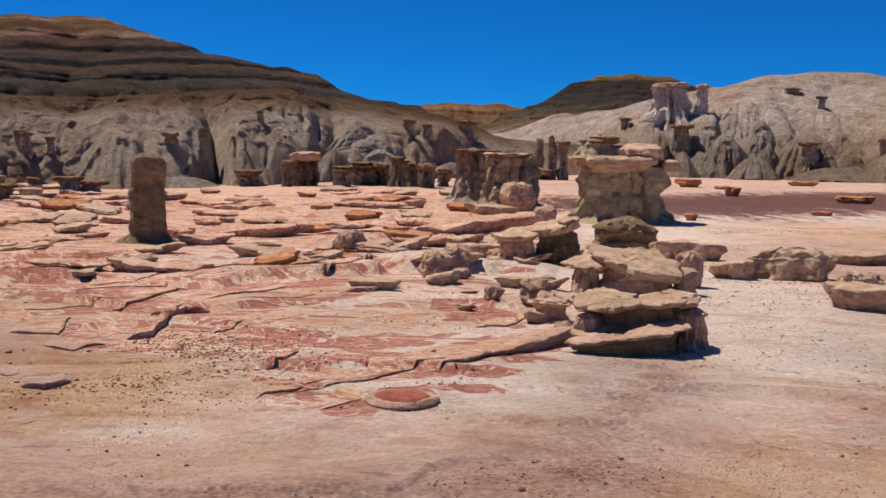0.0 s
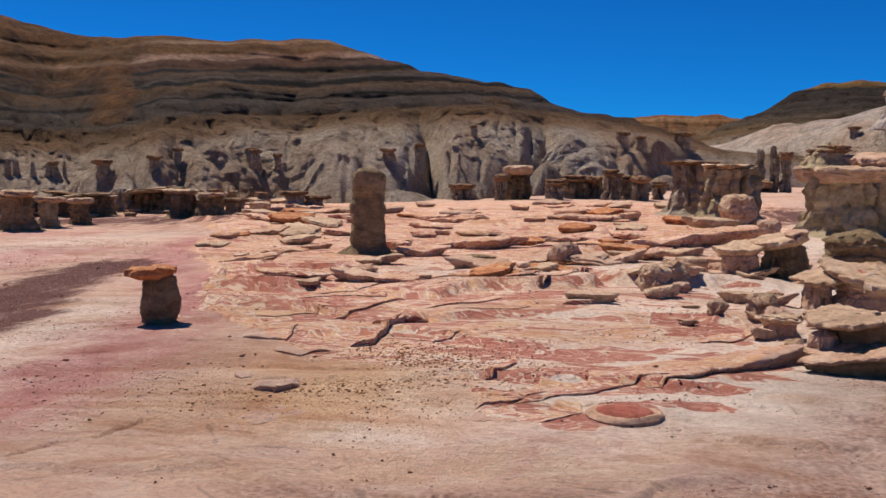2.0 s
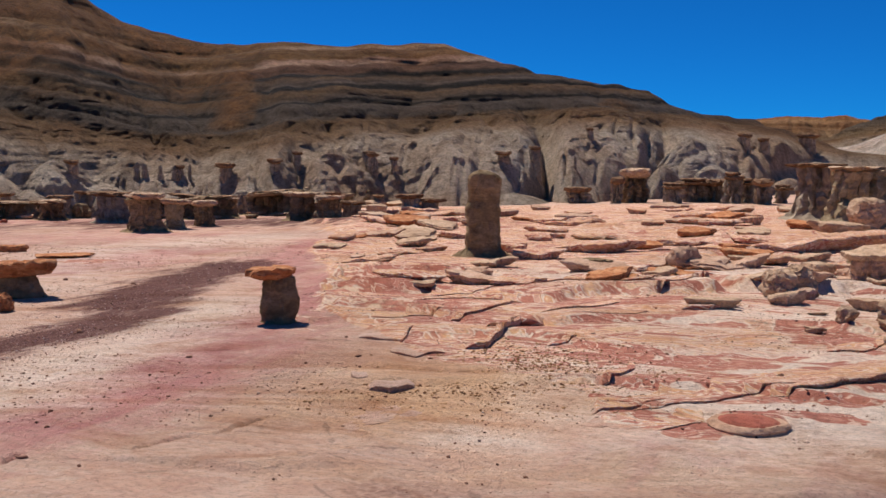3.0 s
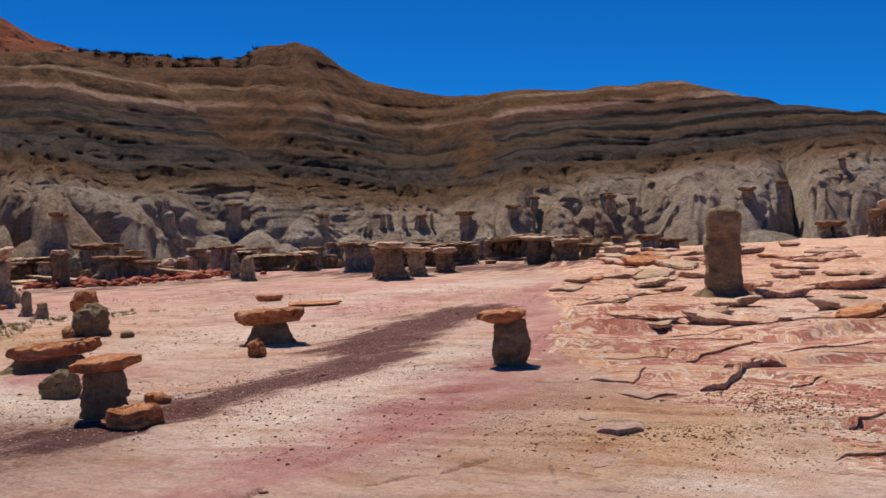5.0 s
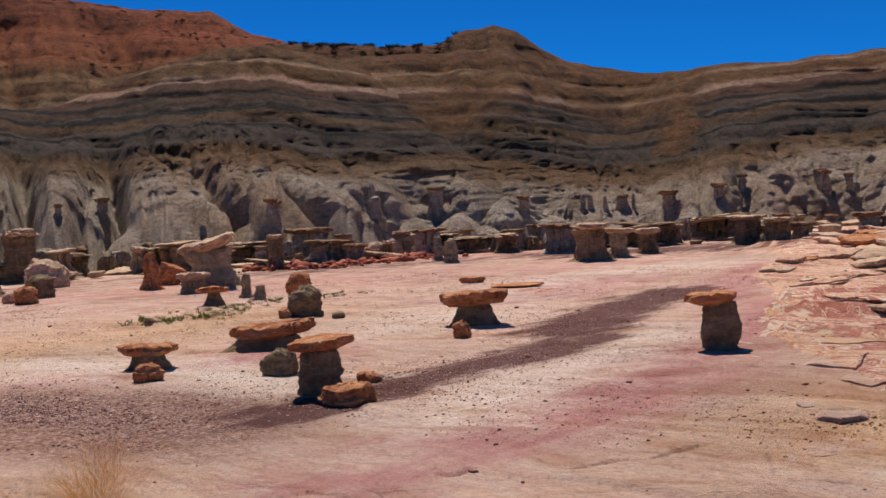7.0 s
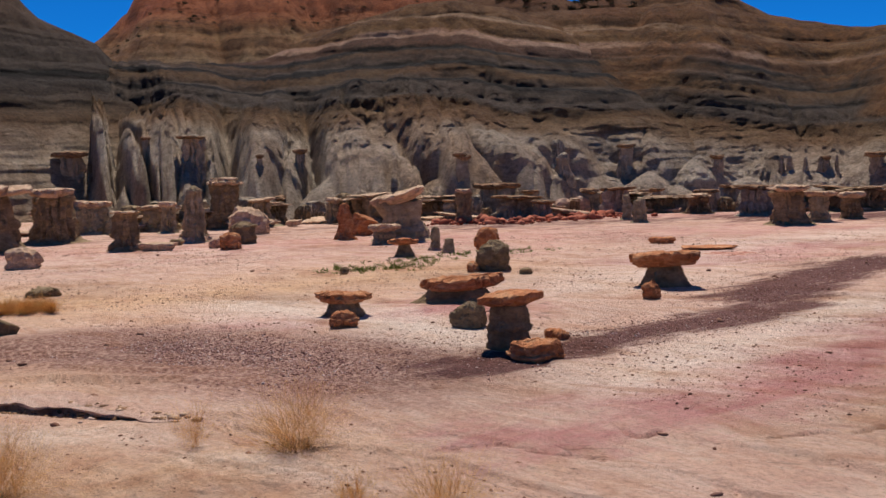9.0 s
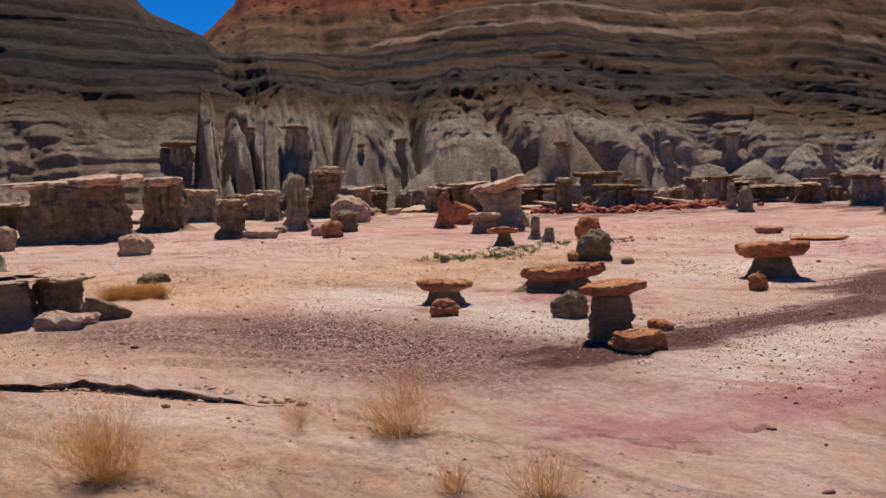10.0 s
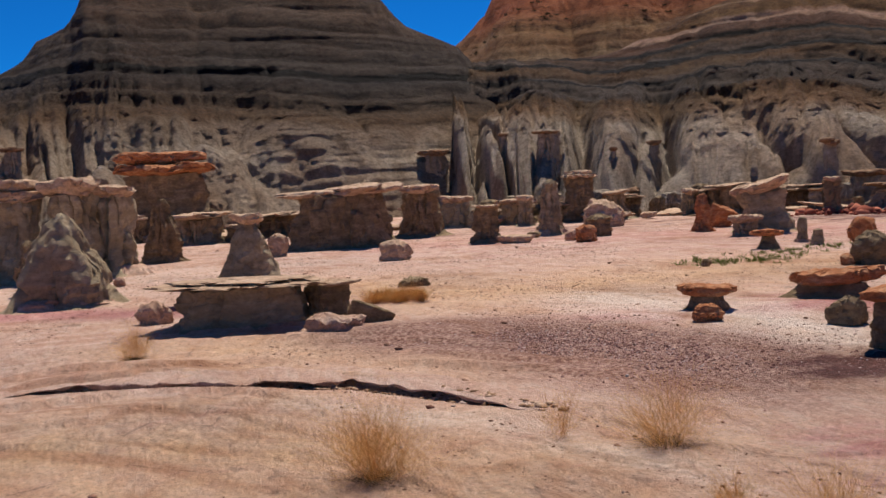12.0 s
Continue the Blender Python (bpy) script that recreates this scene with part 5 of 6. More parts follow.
hoodoo(91.3, 19.18, 1.00, 1.78, 145.0, cap=1.06, ch=0.15, ribs=0.16, mat=CLAY, depth=0.9, square=3.0, label="fluted grey brown buttress under a thick buff block", flutes=0.24)
hoodoo(89.3, 19.38, 0.92, 1.63, 146.0, cap=1.02, ch=0.12, ribs=0.16, mat=CLAY, depth=0.9, square=3.0, tilt=5, label="fluted grey brown buttress under a tilted buff block", flutes=0.24)
hoodoo(86.9, 22.27, 0.77, 1.23, 147.0, cap=0, mat=BROWN, base=1.3, waist=0.85, neck=0.8, label="leaning worn brown fin")
hoodoo(91.8, 14.66, 1.25, 1.15, 148.0, cap=0, mat=CLAY, profile=[(0, 1.3), (0.06, 1.16), (0.4, 0.92), (0.75, 0.60), (0.93, 0.36), (1, 0.2)], flutes=0.12, ribs=0.12, label="rounded pyramid of rough brown mudstone", depth=0.8)
hoodoo(93.5, 16.75, 0.46, 0.78, 149.0, cap=0, mat=BROWN, base=1.15, waist=0.85, label="rough brown mudstone shoulder")
hoodoo(82.4, 16.63, 0.85, 1.07, 150.0, cap=0.5, ch=0.13, profile=[(0, 1.25), (0.06, 1.1), (0.35, 0.96), (0.65, 0.74), (0.85, 0.5), (0.93, 0.38), (1, 0.36)], mat=CLAY, flutes=0.03, beds=0.05, label="rough brown cone with a small flat cap")
hoodoo(82.8, 11.01, 1.57, 0.53, 151.0, cap=1.08, ch=0.12, base=0.98, waist=0.97, neck=0.95, depth=0.5, mat=CLAY, top=CAP, flutes=0.10, square=3.6, plates=2, label="long undercut brown ledge under thin plates")
hoodoo(78.1, 11.38, 0.57, 0.44, 152.0, cap=1.0, ch=0.1, mat=BROWN, depth=0.6, flutes=0.06, square=3.2, label="low end of the brown mudstone ledge")
boulder(78.4, 10.48, 0.40, 0.14, 153.0, mat=CRUST, label="pale clay lump under the ledge")
boulder(77.1, 10.82, 0.33, 0.10, 154.0, mat=CRUST)
slab(76.2, 11.14, 0.41, 0.18, 155.0, mat=BROWN, tilt=(0, 22), label="dark fallen slab sloping to the ground", depth=0.30)
boulder(87.4, 12.19, 0.33, 0.21, 156.0, mat=CRUST)
slab(85.0, 13.41, 0.95, 0.05, 157.0, z=0.24, mat=CAP, depth=0.60)
boulder(74.6, 19.46, 0.55, 0.34, 158.0, mat=CAP, depth=0.7)
boulder(80.9, 22.24, 0.36, 0.43, 159.0, mat=CAP)
boulder(73.6, 14.50, 0.40, 0.10, 160.0, mat=BROWN)
boulder(85.7, 31.59, 0.47, 0.29, 161.0, mat=RUST)
boulder(89.2, 17.28, 0.21, 0.12, 162.0, mat=CRUST)
boulder(77.8, 15.50, 0.44, 0.08, 163.0, mat=CRUST)
hoodoo(69.5, 23.34, 0.64, 0.87, 164.0, cap=1.0, ch=0.06, base=1.2, waist=0.95, mat=BROWN, label="stout brown mudstone stump on clay")
hoodoo(66.0, 25.38, 0.72, 1.25, 165.0, cap=0, base=1.15, waist=0.9, mat=CLAY, label="grey rounded clay spire on the flat")
hoodoo(64.4, 31.25, 1.11, 1.54, 166.0, cap=1.0, ch=0.14, plates=2, mat=BROWN, label="grey pillar with stacked plates")
boulder(63.4, 27.91, 0.98, 0.64, 167.0, mat=CAP, tilt=(0, 22), label="tilted buff sandstone block among rocks")
boulder(63.4, 24.11, 0.66, 0.43, 168.0, mat=BROWN)
boulder(64.1, 22.39, 0.45, 0.31, 169.0, mat=RUST)
boulder(68.5, 32.90, 0.45, 0.25, 170.0, mat=CRUST)
slab(67.9, 22.82, 0.69, 0.16, 171.0, mat=CAP, depth=0.60)
boulder(66.9, 24.56, 0.27, 0.13, 172.0, mat=BROWN)
boulder(64.9, 23.09, 0.32, 0.19, 173.0, mat=CRUST)
hoodoo(71.1, 30.74, 1.01, 0.92, 174.0, cap=1.2, ch=0.2, mat=CLAY)
hoodoo(67.8, 31.18, 1.19, 0.75, 175.0, cap=1.2, ch=0.2, mat=CLAY)
hoodoo(73.2, 27.53, 1.23, 1.35, 176.0, cap=0.9, ch=0.1, mat=BROWN, base=1.2)
hoodoo(62.2, 37.41, 1.64, 0.82, 177.0, cap=1.2, ch=0.2)
hoodoo(59.5, 35.11, 0.67, 0.50, 178.0, cap=1.1, ch=0.2)
slab(71.1, 60.08, 1.61, 0.43, 179.0, mat=CAP, label="thin sandstone plate on the ledge at the cliff foot", depth=0.80)
slab(69.3, 60.08, 1.61, 0.40, 180.0, mat=CAP, label="thin sandstone plate on the ledge at the cliff foot", depth=0.80)
slab(67.9, 52.30, 1.80, 0.34, 181.0, mat=CAP, label="thin sandstone plate on the ledge at the cliff foot", depth=0.80)
slab(66.4, 60.08, 1.15, 0.47, 182.0, mat=CAP, label="thin sandstone plate on the ledge at the cliff foot", depth=0.80)
slab(62.4, 60.09, 1.61, 0.37, 183.0, mat=CAP, label="thin sandstone plate on the ledge at the cliff foot", depth=0.80)
slab(61.5, 45.83, 0.79, 0.36, 184.0, mat=CAP, label="thin sandstone plate on the ledge at the cliff foot", depth=0.80)
slab(60.2, 51.91, 0.99, 0.38, 185.0, mat=CAP, label="thin sandstone plate on the ledge at the cliff foot", depth=0.80)
slab(58.7, 58.36, 1.12, 0.46, 186.0, mat=CAP, label="thin sandstone plate on the ledge at the cliff foot", depth=0.80)
slab(56.8, 60.10, 1.61, 0.43, 187.0, mat=CAP, label="thin sandstone plate on the ledge at the cliff foot", depth=0.80)
slab(59.1, 43.02, 0.66, 0.38, 188.0, mat=CAP, label="thin sandstone plate on the ledge at the cliff foot", depth=0.80)
slab(62.4, 37.47, 0.72, 0.49, 189.0, mat=CAP, label="thin sandstone plate on the ledge at the cliff foot", depth=0.80)

# row of small hoodoos below the pale cliffs
hoodoo(8.6, 45.21, 0.69, 0.90, 190.0, z=0.68, cap=0.93, flutes=0.3, base=1.2, plates=1, depth=1.3, sink=0.90)
hoodoo(7.7, 46.15, 1.50, 1.39, 191.0, z=0.59, cap=0.91, mat=BROWN, flutes=0.3, base=1.5, plates=1, depth=1.3, sink=0.90)
hoodoo(5.6, 45.33, 1.09, 0.75, 192.0, z=0.65, cap=0.94, flutes=0.3, base=1.7, plates=2, depth=1.3, sink=0.90)
hoodoo(4.6, 46.92, 1.44, 0.87, 193.0, z=0.74, cap=0.96, flutes=0.3, base=1.5, plates=2, depth=1.3, sink=0.90)
hoodoo(3.6, 47.38, 1.57, 0.89, 194.0, z=0.66, cap=1.05, flutes=0.3, base=1.4, plates=1, depth=1.3, sink=0.90)
hoodoo(2.6, 46.02, 0.99, 1.12, 195.0, z=0.77, cap=0.92, flutes=0.3, base=1.7, plates=2, depth=1.3, sink=0.90)
hoodoo(1.8, 47.02, 0.83, 0.84, 196.0, z=0.79, cap=1.03, mat=CLAY, flutes=0.3, base=1.4, plates=2, depth=1.3, sink=0.90)
hoodoo(1.0, 45.09, 1.08, 0.86, 197.0, z=0.72, cap=0.98, flutes=0.3, base=1.3, plates=1, depth=1.3, sink=0.90)
hoodoo(0.0, 46.94, 0.85, 0.63, 198.0, z=0.74, cap=1.01, flutes=0.3, base=1.3, plates=2, depth=1.3, sink=0.90)
hoodoo(10.7, 46.44, 1.25, 0.47, 199.0, z=0.65, cap=1.02, flutes=0.3, base=1.2, plates=1, depth=1.3, sink=0.90)
hoodoo(13.8, 46.41, 1.09, 0.48, 200.0, z=0.22, cap=0.98, ch=0.3, flutes=0.3, base=1.5, plates=2, depth=1.3, sink=0.90)
hoodoo(-5.2, 60.00, 0.82, 2.23, 201.0, z=0.82, cap=0, flutes=0.3, base=1.6, depth=1.3, sink=0.90)
hoodoo(-5.9, 60.00, 0.66, 2.30, 202.0, z=0.94, cap=0, flutes=0.3, base=1.6, depth=1.3, sink=0.90)
hoodoo(-6.5, 60.00, 0.66, 1.57, 203.0, z=1.44, cap=1.3, flutes=0.3, base=1.6, depth=1.3, sink=0.90)
hoodoo(-5.3, 60.00, 1.80, 0.98, 204.0, z=0.44, cap=1.3, ch=0.25, flutes=0.3, base=1.6, depth=1.3, sink=0.90)

# hoodoos standing out of the cliffs
cliff_hoodoo(-12.1, 76.04, 3.41, 2.70, 212.0, z=4.98, cap=1.05, ch=0.08, profile=[(0, 3.4), (0.35, 2.2), (0.6, 1.5), (0.8, 1.1), (1, 0.97)], at=0.05, mat=CHALK, ribs=0.1, flutes=0.3, sink=3.0)
cliff_hoodoo(-13.8, 75.97, 1.16, 2.16, 213.0, z=5.40, cap=1.15, ch=0.07, profile=[(0, 3.4), (0.35, 2.2), (0.6, 1.5), (0.8, 1.1), (1, 0.97)], at=0.05, mat=CHALK, ribs=0.1, sink=3.0)
cliff_hoodoo(-12.8, 71.52, 2.11, 3.60, 214.0, z=1.01, cap=1.15, ch=0.06, base=1.1, sink=0.90)
cliff_hoodoo(-19.8, 73.69, 0.89, 1.65, 215.0, z=4.96, cap=1.1, ch=0.08, sink=0.90)
cliff_hoodoo(-18.4, 75.21, 1.44, 0.90, 216.0, z=6.36, cap=1.1, ch=0.2, sink=0.90)
cliff_hoodoo(-19.3, 69.57, 2.09, 2.43, 217.0, z=1.03, cap=1.2, ch=0.06, flutes=0.2, sink=0.90)
cliff_hoodoo(-9.8, 75.78, 1.24, 1.24, 218.0, z=3.92, cap=1.3, ch=0.15, sink=0.90)
cliff_hoodoo(-22.9, 69.34, 0.95, 1.90, 219.0, z=1.84, cap=1.2, sink=0.90)
cliff_hoodoo(2.0, 58.95, 1.13, 1.55, 220.0, z=2.54, cap=1.2, ch=0.1, sink=0.90)
cliff_hoodoo(1.0, 59.82, 0.98, 1.64, 221.0, z=2.25, cap=1.1, ch=0.1, sink=0.90)
cliff_hoodoo(-1.2, 67.15, 1.84, 1.73, 222.0, z=2.67, cap=1.2, ch=0.12, base=1.4, sink=0.90)
cliff_hoodoo(14.8, 47.98, 1.10, 0.92, 223.0, z=1.82, cap=1.1, ch=0.15, base=1.3, sink=0.90)
cliff_hoodoo(13.1, 47.79, 0.99, 1.86, 224.0, z=1.14, cap=0.9, ch=0.06, base=1.6, sink=0.90)
cliff_hoodoo(10.1, 51.69, 0.57, 1.05, 225.0, z=2.95, cap=1.1, ch=0.06, sink=0.90)
cliff_hoodoo(10.9, 49.35, 0.40, 1.08, 226.0, z=1.42, cap=0, base=1.3, sink=0.90)
cliff_hoodoo(22.2, 44.57, 0.97, 1.34, 227.0, z=1.26, cap=0.9, ch=0.05, base=1.7, sink=0.90)
cliff_hoodoo(29.9, 42.90, 1.10, 1.22, 228.0, z=0.78, cap=1.2, ch=0.1, sink=0.90)
cliff_hoodoo(31.8, 43.29, 0.36, 1.07, 229.0, z=0.76, cap=0, sink=0.90)
cliff_hoodoo(32.6, 43.46, 0.48, 1.02, 230.0, z=0.75, cap=0, sink=0.90)
cliff_hoodoo(34.1, 43.89, 0.60, 1.01, 231.0, z=0.84, cap=0, sink=0.90)
cliff_hoodoo(27.3, 42.76, 0.82, 1.05, 232.0, z=1.14, cap=1.1, ch=0.1, sink=0.90)
cliff_hoodoo(26.1, 43.08, 0.59, 1.37, 233.0, z=1.15, cap=1.1, ch=0.06, sink=0.90)
cliff_hoodoo(22.0, 44.08, 0.84, 1.93, 234.0, z=0.59, cap=0.7, ch=0.05, base=1.6, sink=0.90)
cliff_hoodoo(20.8, 44.89, 0.61, 1.55, 235.0, z=0.83, cap=1.0, ch=0.06, sink=0.90)
cliff_hoodoo(51.5, 37.57, 0.72, 1.85, 236.0, z=0.40, cap=1.15, ch=0.05, base=1.1, sink=0.90)
cliff_hoodoo(42.5, 40.93, 0.94, 1.88, 237.0, z=0.64, cap=0.95, ch=0.05, base=1.2, sink=0.90)
cliff_hoodoo(42.9, 40.75, 0.45, 1.11, 238.0, z=0.70, cap=0, sink=0.90)
cliff_hoodoo(45.9, 39.53, 1.40, 1.47, 239.0, z=0.59, cap=0, base=1.2, label="rounded pale clay knob below the cliff", sink=0.90)
cliff_hoodoo(46.2, 41.03, 1.12, 0.61, 240.0, z=2.06, cap=0, base=1.0, label="rounded pale clay knob below the cliff", sink=0.90)
cliff_hoodoo(37.7, 43.95, 0.72, 1.20, 241.0, z=0.84, cap=1.1, ch=0.08, sink=0.90)
cliff_hoodoo(34.5, 44.00, 0.60, 1.06, 242.0, z=0.82, cap=0, sink=0.90)
cliff_hoodoo(33.3, 43.71, 0.48, 1.00, 243.0, z=0.79, cap=0, sink=0.90)
cliff_hoodoo(32.3, 43.46, 0.59, 1.12, 244.0, z=0.77, cap=0.9, sink=0.90)
cliff_hoodoo(72.2, 39.45, 1.60, 1.64, 245.0, z=0.92, cap=1.05, ch=0.08, flutes=0.15, square=3.2, label="brown pillar with a buff cap against the cliff", sink=0.90)
cliff_hoodoo(68.4, 40.53, 0.51, 1.51, 246.0, z=1.60, cap=0.95, ch=0.05, sink=0.90)
cliff_hoodoo(66.0, 40.70, 1.65, 1.56, 247.0, z=1.57, cap=1.0, ch=0.04, square=3.2, sink=0.90)
cliff_hoodoo(60.3, 38.55, 0.74, 1.64, 248.0, z=0.86, cap=1.0, ch=0.06, base=1.1, sink=0.90)
cliff_hoodoo(62.5, 39.80, 0.44, 0.83, 249.0, z=1.51, cap=1.1, sink=0.90)
cliff_hoodoo(51.4, 37.66, 0.76, 1.71, 250.0, z=0.45, cap=1.15, ch=0.06, sink=0.90)
cliff_hoodoo(55.2, 38.20, 0.77, 0.42, 251.0, z=0.89, cap=0, base=1.0, sink=0.90)
cliff_hoodoo(94.2, 40.89, 1.12, 1.50, 252.0, z=1.80, cap=1.1, ch=0.06, label="brown pillar against the cliff", sink=0.90)


# ---- loose slabs of the shelf ----
rng = np.random.RandomState(3)
placed = 0
while placed < 105:
    az, r = rng.uniform(-6, 24.5), 13.5 + 26 * rng.rand() ** 1.2
    x, y = spot(az, r)
    if float(shelf_mask(np.array([x]), np.array([y]))[0]) < 0.6 or vnoise(x * 0.35, y * 0.35, 6.0) < -0.3:
        continue
    w = rng.uniform(0.25, 1.0) * (0.45 + 0.028 * r)
    kind_of = rng.randint(6)
    slab(az, r, w, w * rng.uniform(0.10, 0.2), 300 + placed, depth=rng.uniform(0.6, 1.0), mat=(GROUND, GROUND, GROUND, CAP, CRUST, RUST)[kind_of], tilt=(rng.uniform(1, 9), rng.uniform(-9, 7)), turn=rng.uniform(-40, 40), label="broken rust sandstone plate of the shelf" if kind_of == 5 else "broken sandstone plate of the shelf", group="broken plates of the shelf")
    placed += 1


# ---- rubble of blocks round the outcrop ----
for i in range(60):
    az, r = rng.uniform(-12.5, 3.0), rng.uniform(9.3, 19.0)
    x, y = spot(az, r)
    if vnoise(x * 0.5, y * 0.5, 9.0) < -0.1:
        continue
    w = rng.uniform(0.12, 0.5) * (0.6 + 0.03 * r)
    if i % 4:
        slab(az, r, w * 1.2, w * rng.uniform(0.12, 0.3), 800 + i, depth=rng.uniform(0.5, 0.9), mat=(CAP, CRUST)[i % 3 == 0], tilt=(rng.uniform(-14, 2), rng.uniform(-16, 12)), turn=rng.uniform(-50, 50), label="broken sandstone plate by the outcrop")
    else:
        boulder(az, r, w * 0.8, w * rng.uniform(0.3, 0.6), 800 + i, mat=(CAP, CRUST, CLAY)[i % 3], tilt=(rng.uniform(-10, 10), rng.uniform(-14, 14)), turn=rng.uniform(-60, 60), label="small angular block by the outcrop")

def disc(name, label, az, r, me, up):
    ob = new(name, me)
    x, y = spot(az, r)
    ob.matrix_basis = pose(x, y, floor_at(az, r) + up, 0, 0, az)
    return tagged(ob, label, "flat rock", "red disc and its ring")


disc("stone_ring", "low buff ring round a red stone disc", 2.2, 6.78, loft(0.46, 0.43, 0.062, [(0, 1.14), (0.3, 1.03), (0.55, 1.06), (0.8, 1.0), (1, 0.93)], CRUST, 950.0, n=60, m=14, lobes=0.10, angular=0.15, square=2.0, rough=0.03, dome=-0.2), -0.022)
disc("stone_disc", "smooth domed red sandstone disc set in a buff ring", 2.15, 6.78, loft(0.385, 0.36, 0.022, [(0, 1.0), (0.4, 0.99), (0.7, 0.95), (1, 0.86)], RED, 951.0, n=60, m=12, lobes=0.05, angular=0.05, square=2.0, rough=0.015, beds=0.0, dome=0.9), 0.026)


# ---- broken bench of stumps and plates below the cliffs ----
for i in range(110):
    az = 19.0 + 70.0 * (i + rng.uniform(-0.4, 0.4)) / 110
    r = float(np.interp(az, [19, 26, 40, 55, 70, 90], [43, 37.5, 36.0, 33.5, 31.5, 30.0])) + rng.uniform(-1.8, 1.8)
    w = 0.45 + 1.7 * rng.rand() ** 2
    if i % 3 == 0:
        slab(az, r, w * 1.0, rng.uniform(0.06, 0.14), 700 + i, depth=0.8, mat=CAP, tilt=(rng.uniform(-5, 5), rng.uniform(-8, 8)), lift=rng.uniform(0, 0.12), label="thin sandstone plate on the ledge at the cliff foot")
    else:
        hoodoo(az, r, w, rng.uniform(0.35, 0.95), 700 + i, cap=(0, 1.0, 1.05, 1.12)[rng.randint(4)], ch=rng.uniform(0.10, 0.2), base=1.3, plates=1 + i % 2, turn=rng.uniform(-25, 25), flutes=0.22, mat=(CLAY, BROWN)[i % 2], tilt=rng.uniform(-6, 6), depth=rng.uniform(0.7, 1.2), label="low clay stump under a sandstone plate")


# ---- gravel, rubble and plants ----
def unit_stone():
    bm = bmesh.new()
    bmesh.ops.create_icosphere(bm, subdivisions=1, radius=1.0)
    v = np.array([q.co[:] for q in bm.verts])
    f = np.array([[q.index for q in p.verts] for p in bm.faces])
    bm.free()
    return v, f


STONE_V, STONE_F = unit_stone()


def scatter(name, label, material, xs, ys, sizes, seed, flat=0.6):
    """Many small stones lying on the ground, as one mesh."""
    rs = np.random.RandomState(seed)
    k = len(xs)
    zs = ground_z(xs, ys)
    turn = rs.uniform(0, 2 * np.pi, k)
    stretch = rs.uniform(0.7, 1.4, (k, 3)) * [1, 1, flat]
    v = STONE_V[None] * (1 + 0.28 * rs.randn(k, len(STONE_V), 1)) * stretch[:, None] * sizes[:, None, None]
    c, s = np.cos(turn)[:, None], np.sin(turn)[:, None]
    v = np.stack([v[..., 0] * c - v[..., 1] * s + xs[:, None], v[..., 0] * s + v[..., 1] * c + ys[:, None], v[..., 2] + zs[:, None] + 0.25 * sizes[:, None]], -1)
    f = STONE_F[None] + (np.arange(k) * len(STONE_V))[:, None, None]
    me = mesh_from(name, v.reshape(-1, 3), f.reshape(-1, 3), material, False)
    return tagged(new(name, me), label, "gravel", kind="stuff")


def pebble_material(name, stops):
    n = Nodes(name, 0.9)
    geo = n.add("ShaderNodeNewGeometry")
    c = n.ramp(geo.outputs["Random Per Island"], stops)
    g = n.noise(n.place(), 40.0, 4, 0.7)
    return n.done(n.mix(0.6, c, n.ramp(g, [(0.3, 0.75), (0.7, 1.1)]), "MULTIPLY"))


PEBBLE = pebble_material("mixed_pebbles", [(0.0, lin(96, 66, 54)), (0.3, lin(138, 98, 78)), (0.6, lin(170, 128, 104)), (0.85, lin(120, 80, 66)), (1.0, lin(206, 180, 162))])
PURPLE = pebble_material("purple_gravel", [(0.0, lin(122, 84, 78)), (0.4, lin(160, 116, 106)), (0.75, lin(180, 138, 126)), (1.0, lin(220, 198, 186))])
RUBBLE = pebble_material("red_rubble", [(0.0, lin(110, 54, 40)), (0.5, lin(156, 80, 58)), (1.0, lin(186, 112, 86))])


def random_spots(k, lo, hi, near, far, seed, power=1.6):
    rs = np.random.RandomState(seed)
    az, r = np.radians(rs.uniform(lo, hi, k)), near + (far - near) * rs.rand(k) ** power
    return -r * np.sin(az), r * np.cos(az), rs


x, y, rs = random_spots(60000, -27, 99, 4.0, 26.0, 11, 1.3)
keep = (fbm(x * 0.45, y * 0.45, 3.3, 3) > 0.08 * rs.randn(len(x)) + 0.02)
x, y = x[keep], y[keep]
scatter("pebbles", "scattered small brown pebbles on pale clay", PEBBLE, x, y, 0.0018 + 0.009 * rs.rand(len(x)) ** 6 + 0.00026 * np.hypot(x, y), 12)
x, y, rs = random_spots(260, -27, 99, 4.5, 22.0, 21, 1.2)
scatter("stones", "loose brown stones on pale clay", PEBBLE, x, y, 0.010 + 0.022 * rs.rand(len(x)) ** 2, 22)


def patch(points, width, k, seed):
    rs = np.random.RandomState(seed)
    spots = np.array([spot(*p) for p in points])
    t = rs.rand(k) * (len(spots) - 1)
    i = np.minimum(t.astype(int), len(spots) - 2)
    q = spots[i] + (spots[i + 1] - spots[i]) * (t - i)[:, None] + rs.randn(k, 2) * width
    return q[:, 0], q[:, 1], rs


x, y, rs = patch([(92, 8.68), (88, 8.48), (83, 8.15), (79, 7.9), (75, 7.6), (70, 7.15), (66, 6.7)], 0.05, 700, 35)
scatter("bank_clods", "crumbled clay clods along the cut bank", pebble_material("clay_clods", [(0.0, lin(120, 88, 62)), (0.5, lin(176, 138, 106)), (1.0, lin(214, 180, 150))]), x, y, 0.006 + 0.028 * rs.rand(len(x)) ** 3, 36)
x, y, rs = patch([(71, 10.0), (65, 9.3), (58, 8.4)], 0.5, 6000, 31)
scatter("purple_gravel", "patch of coarse purple gravel", PURPLE, x, y, 0.004 + 0.008 * rs.rand(len(x)) ** 2, 32)
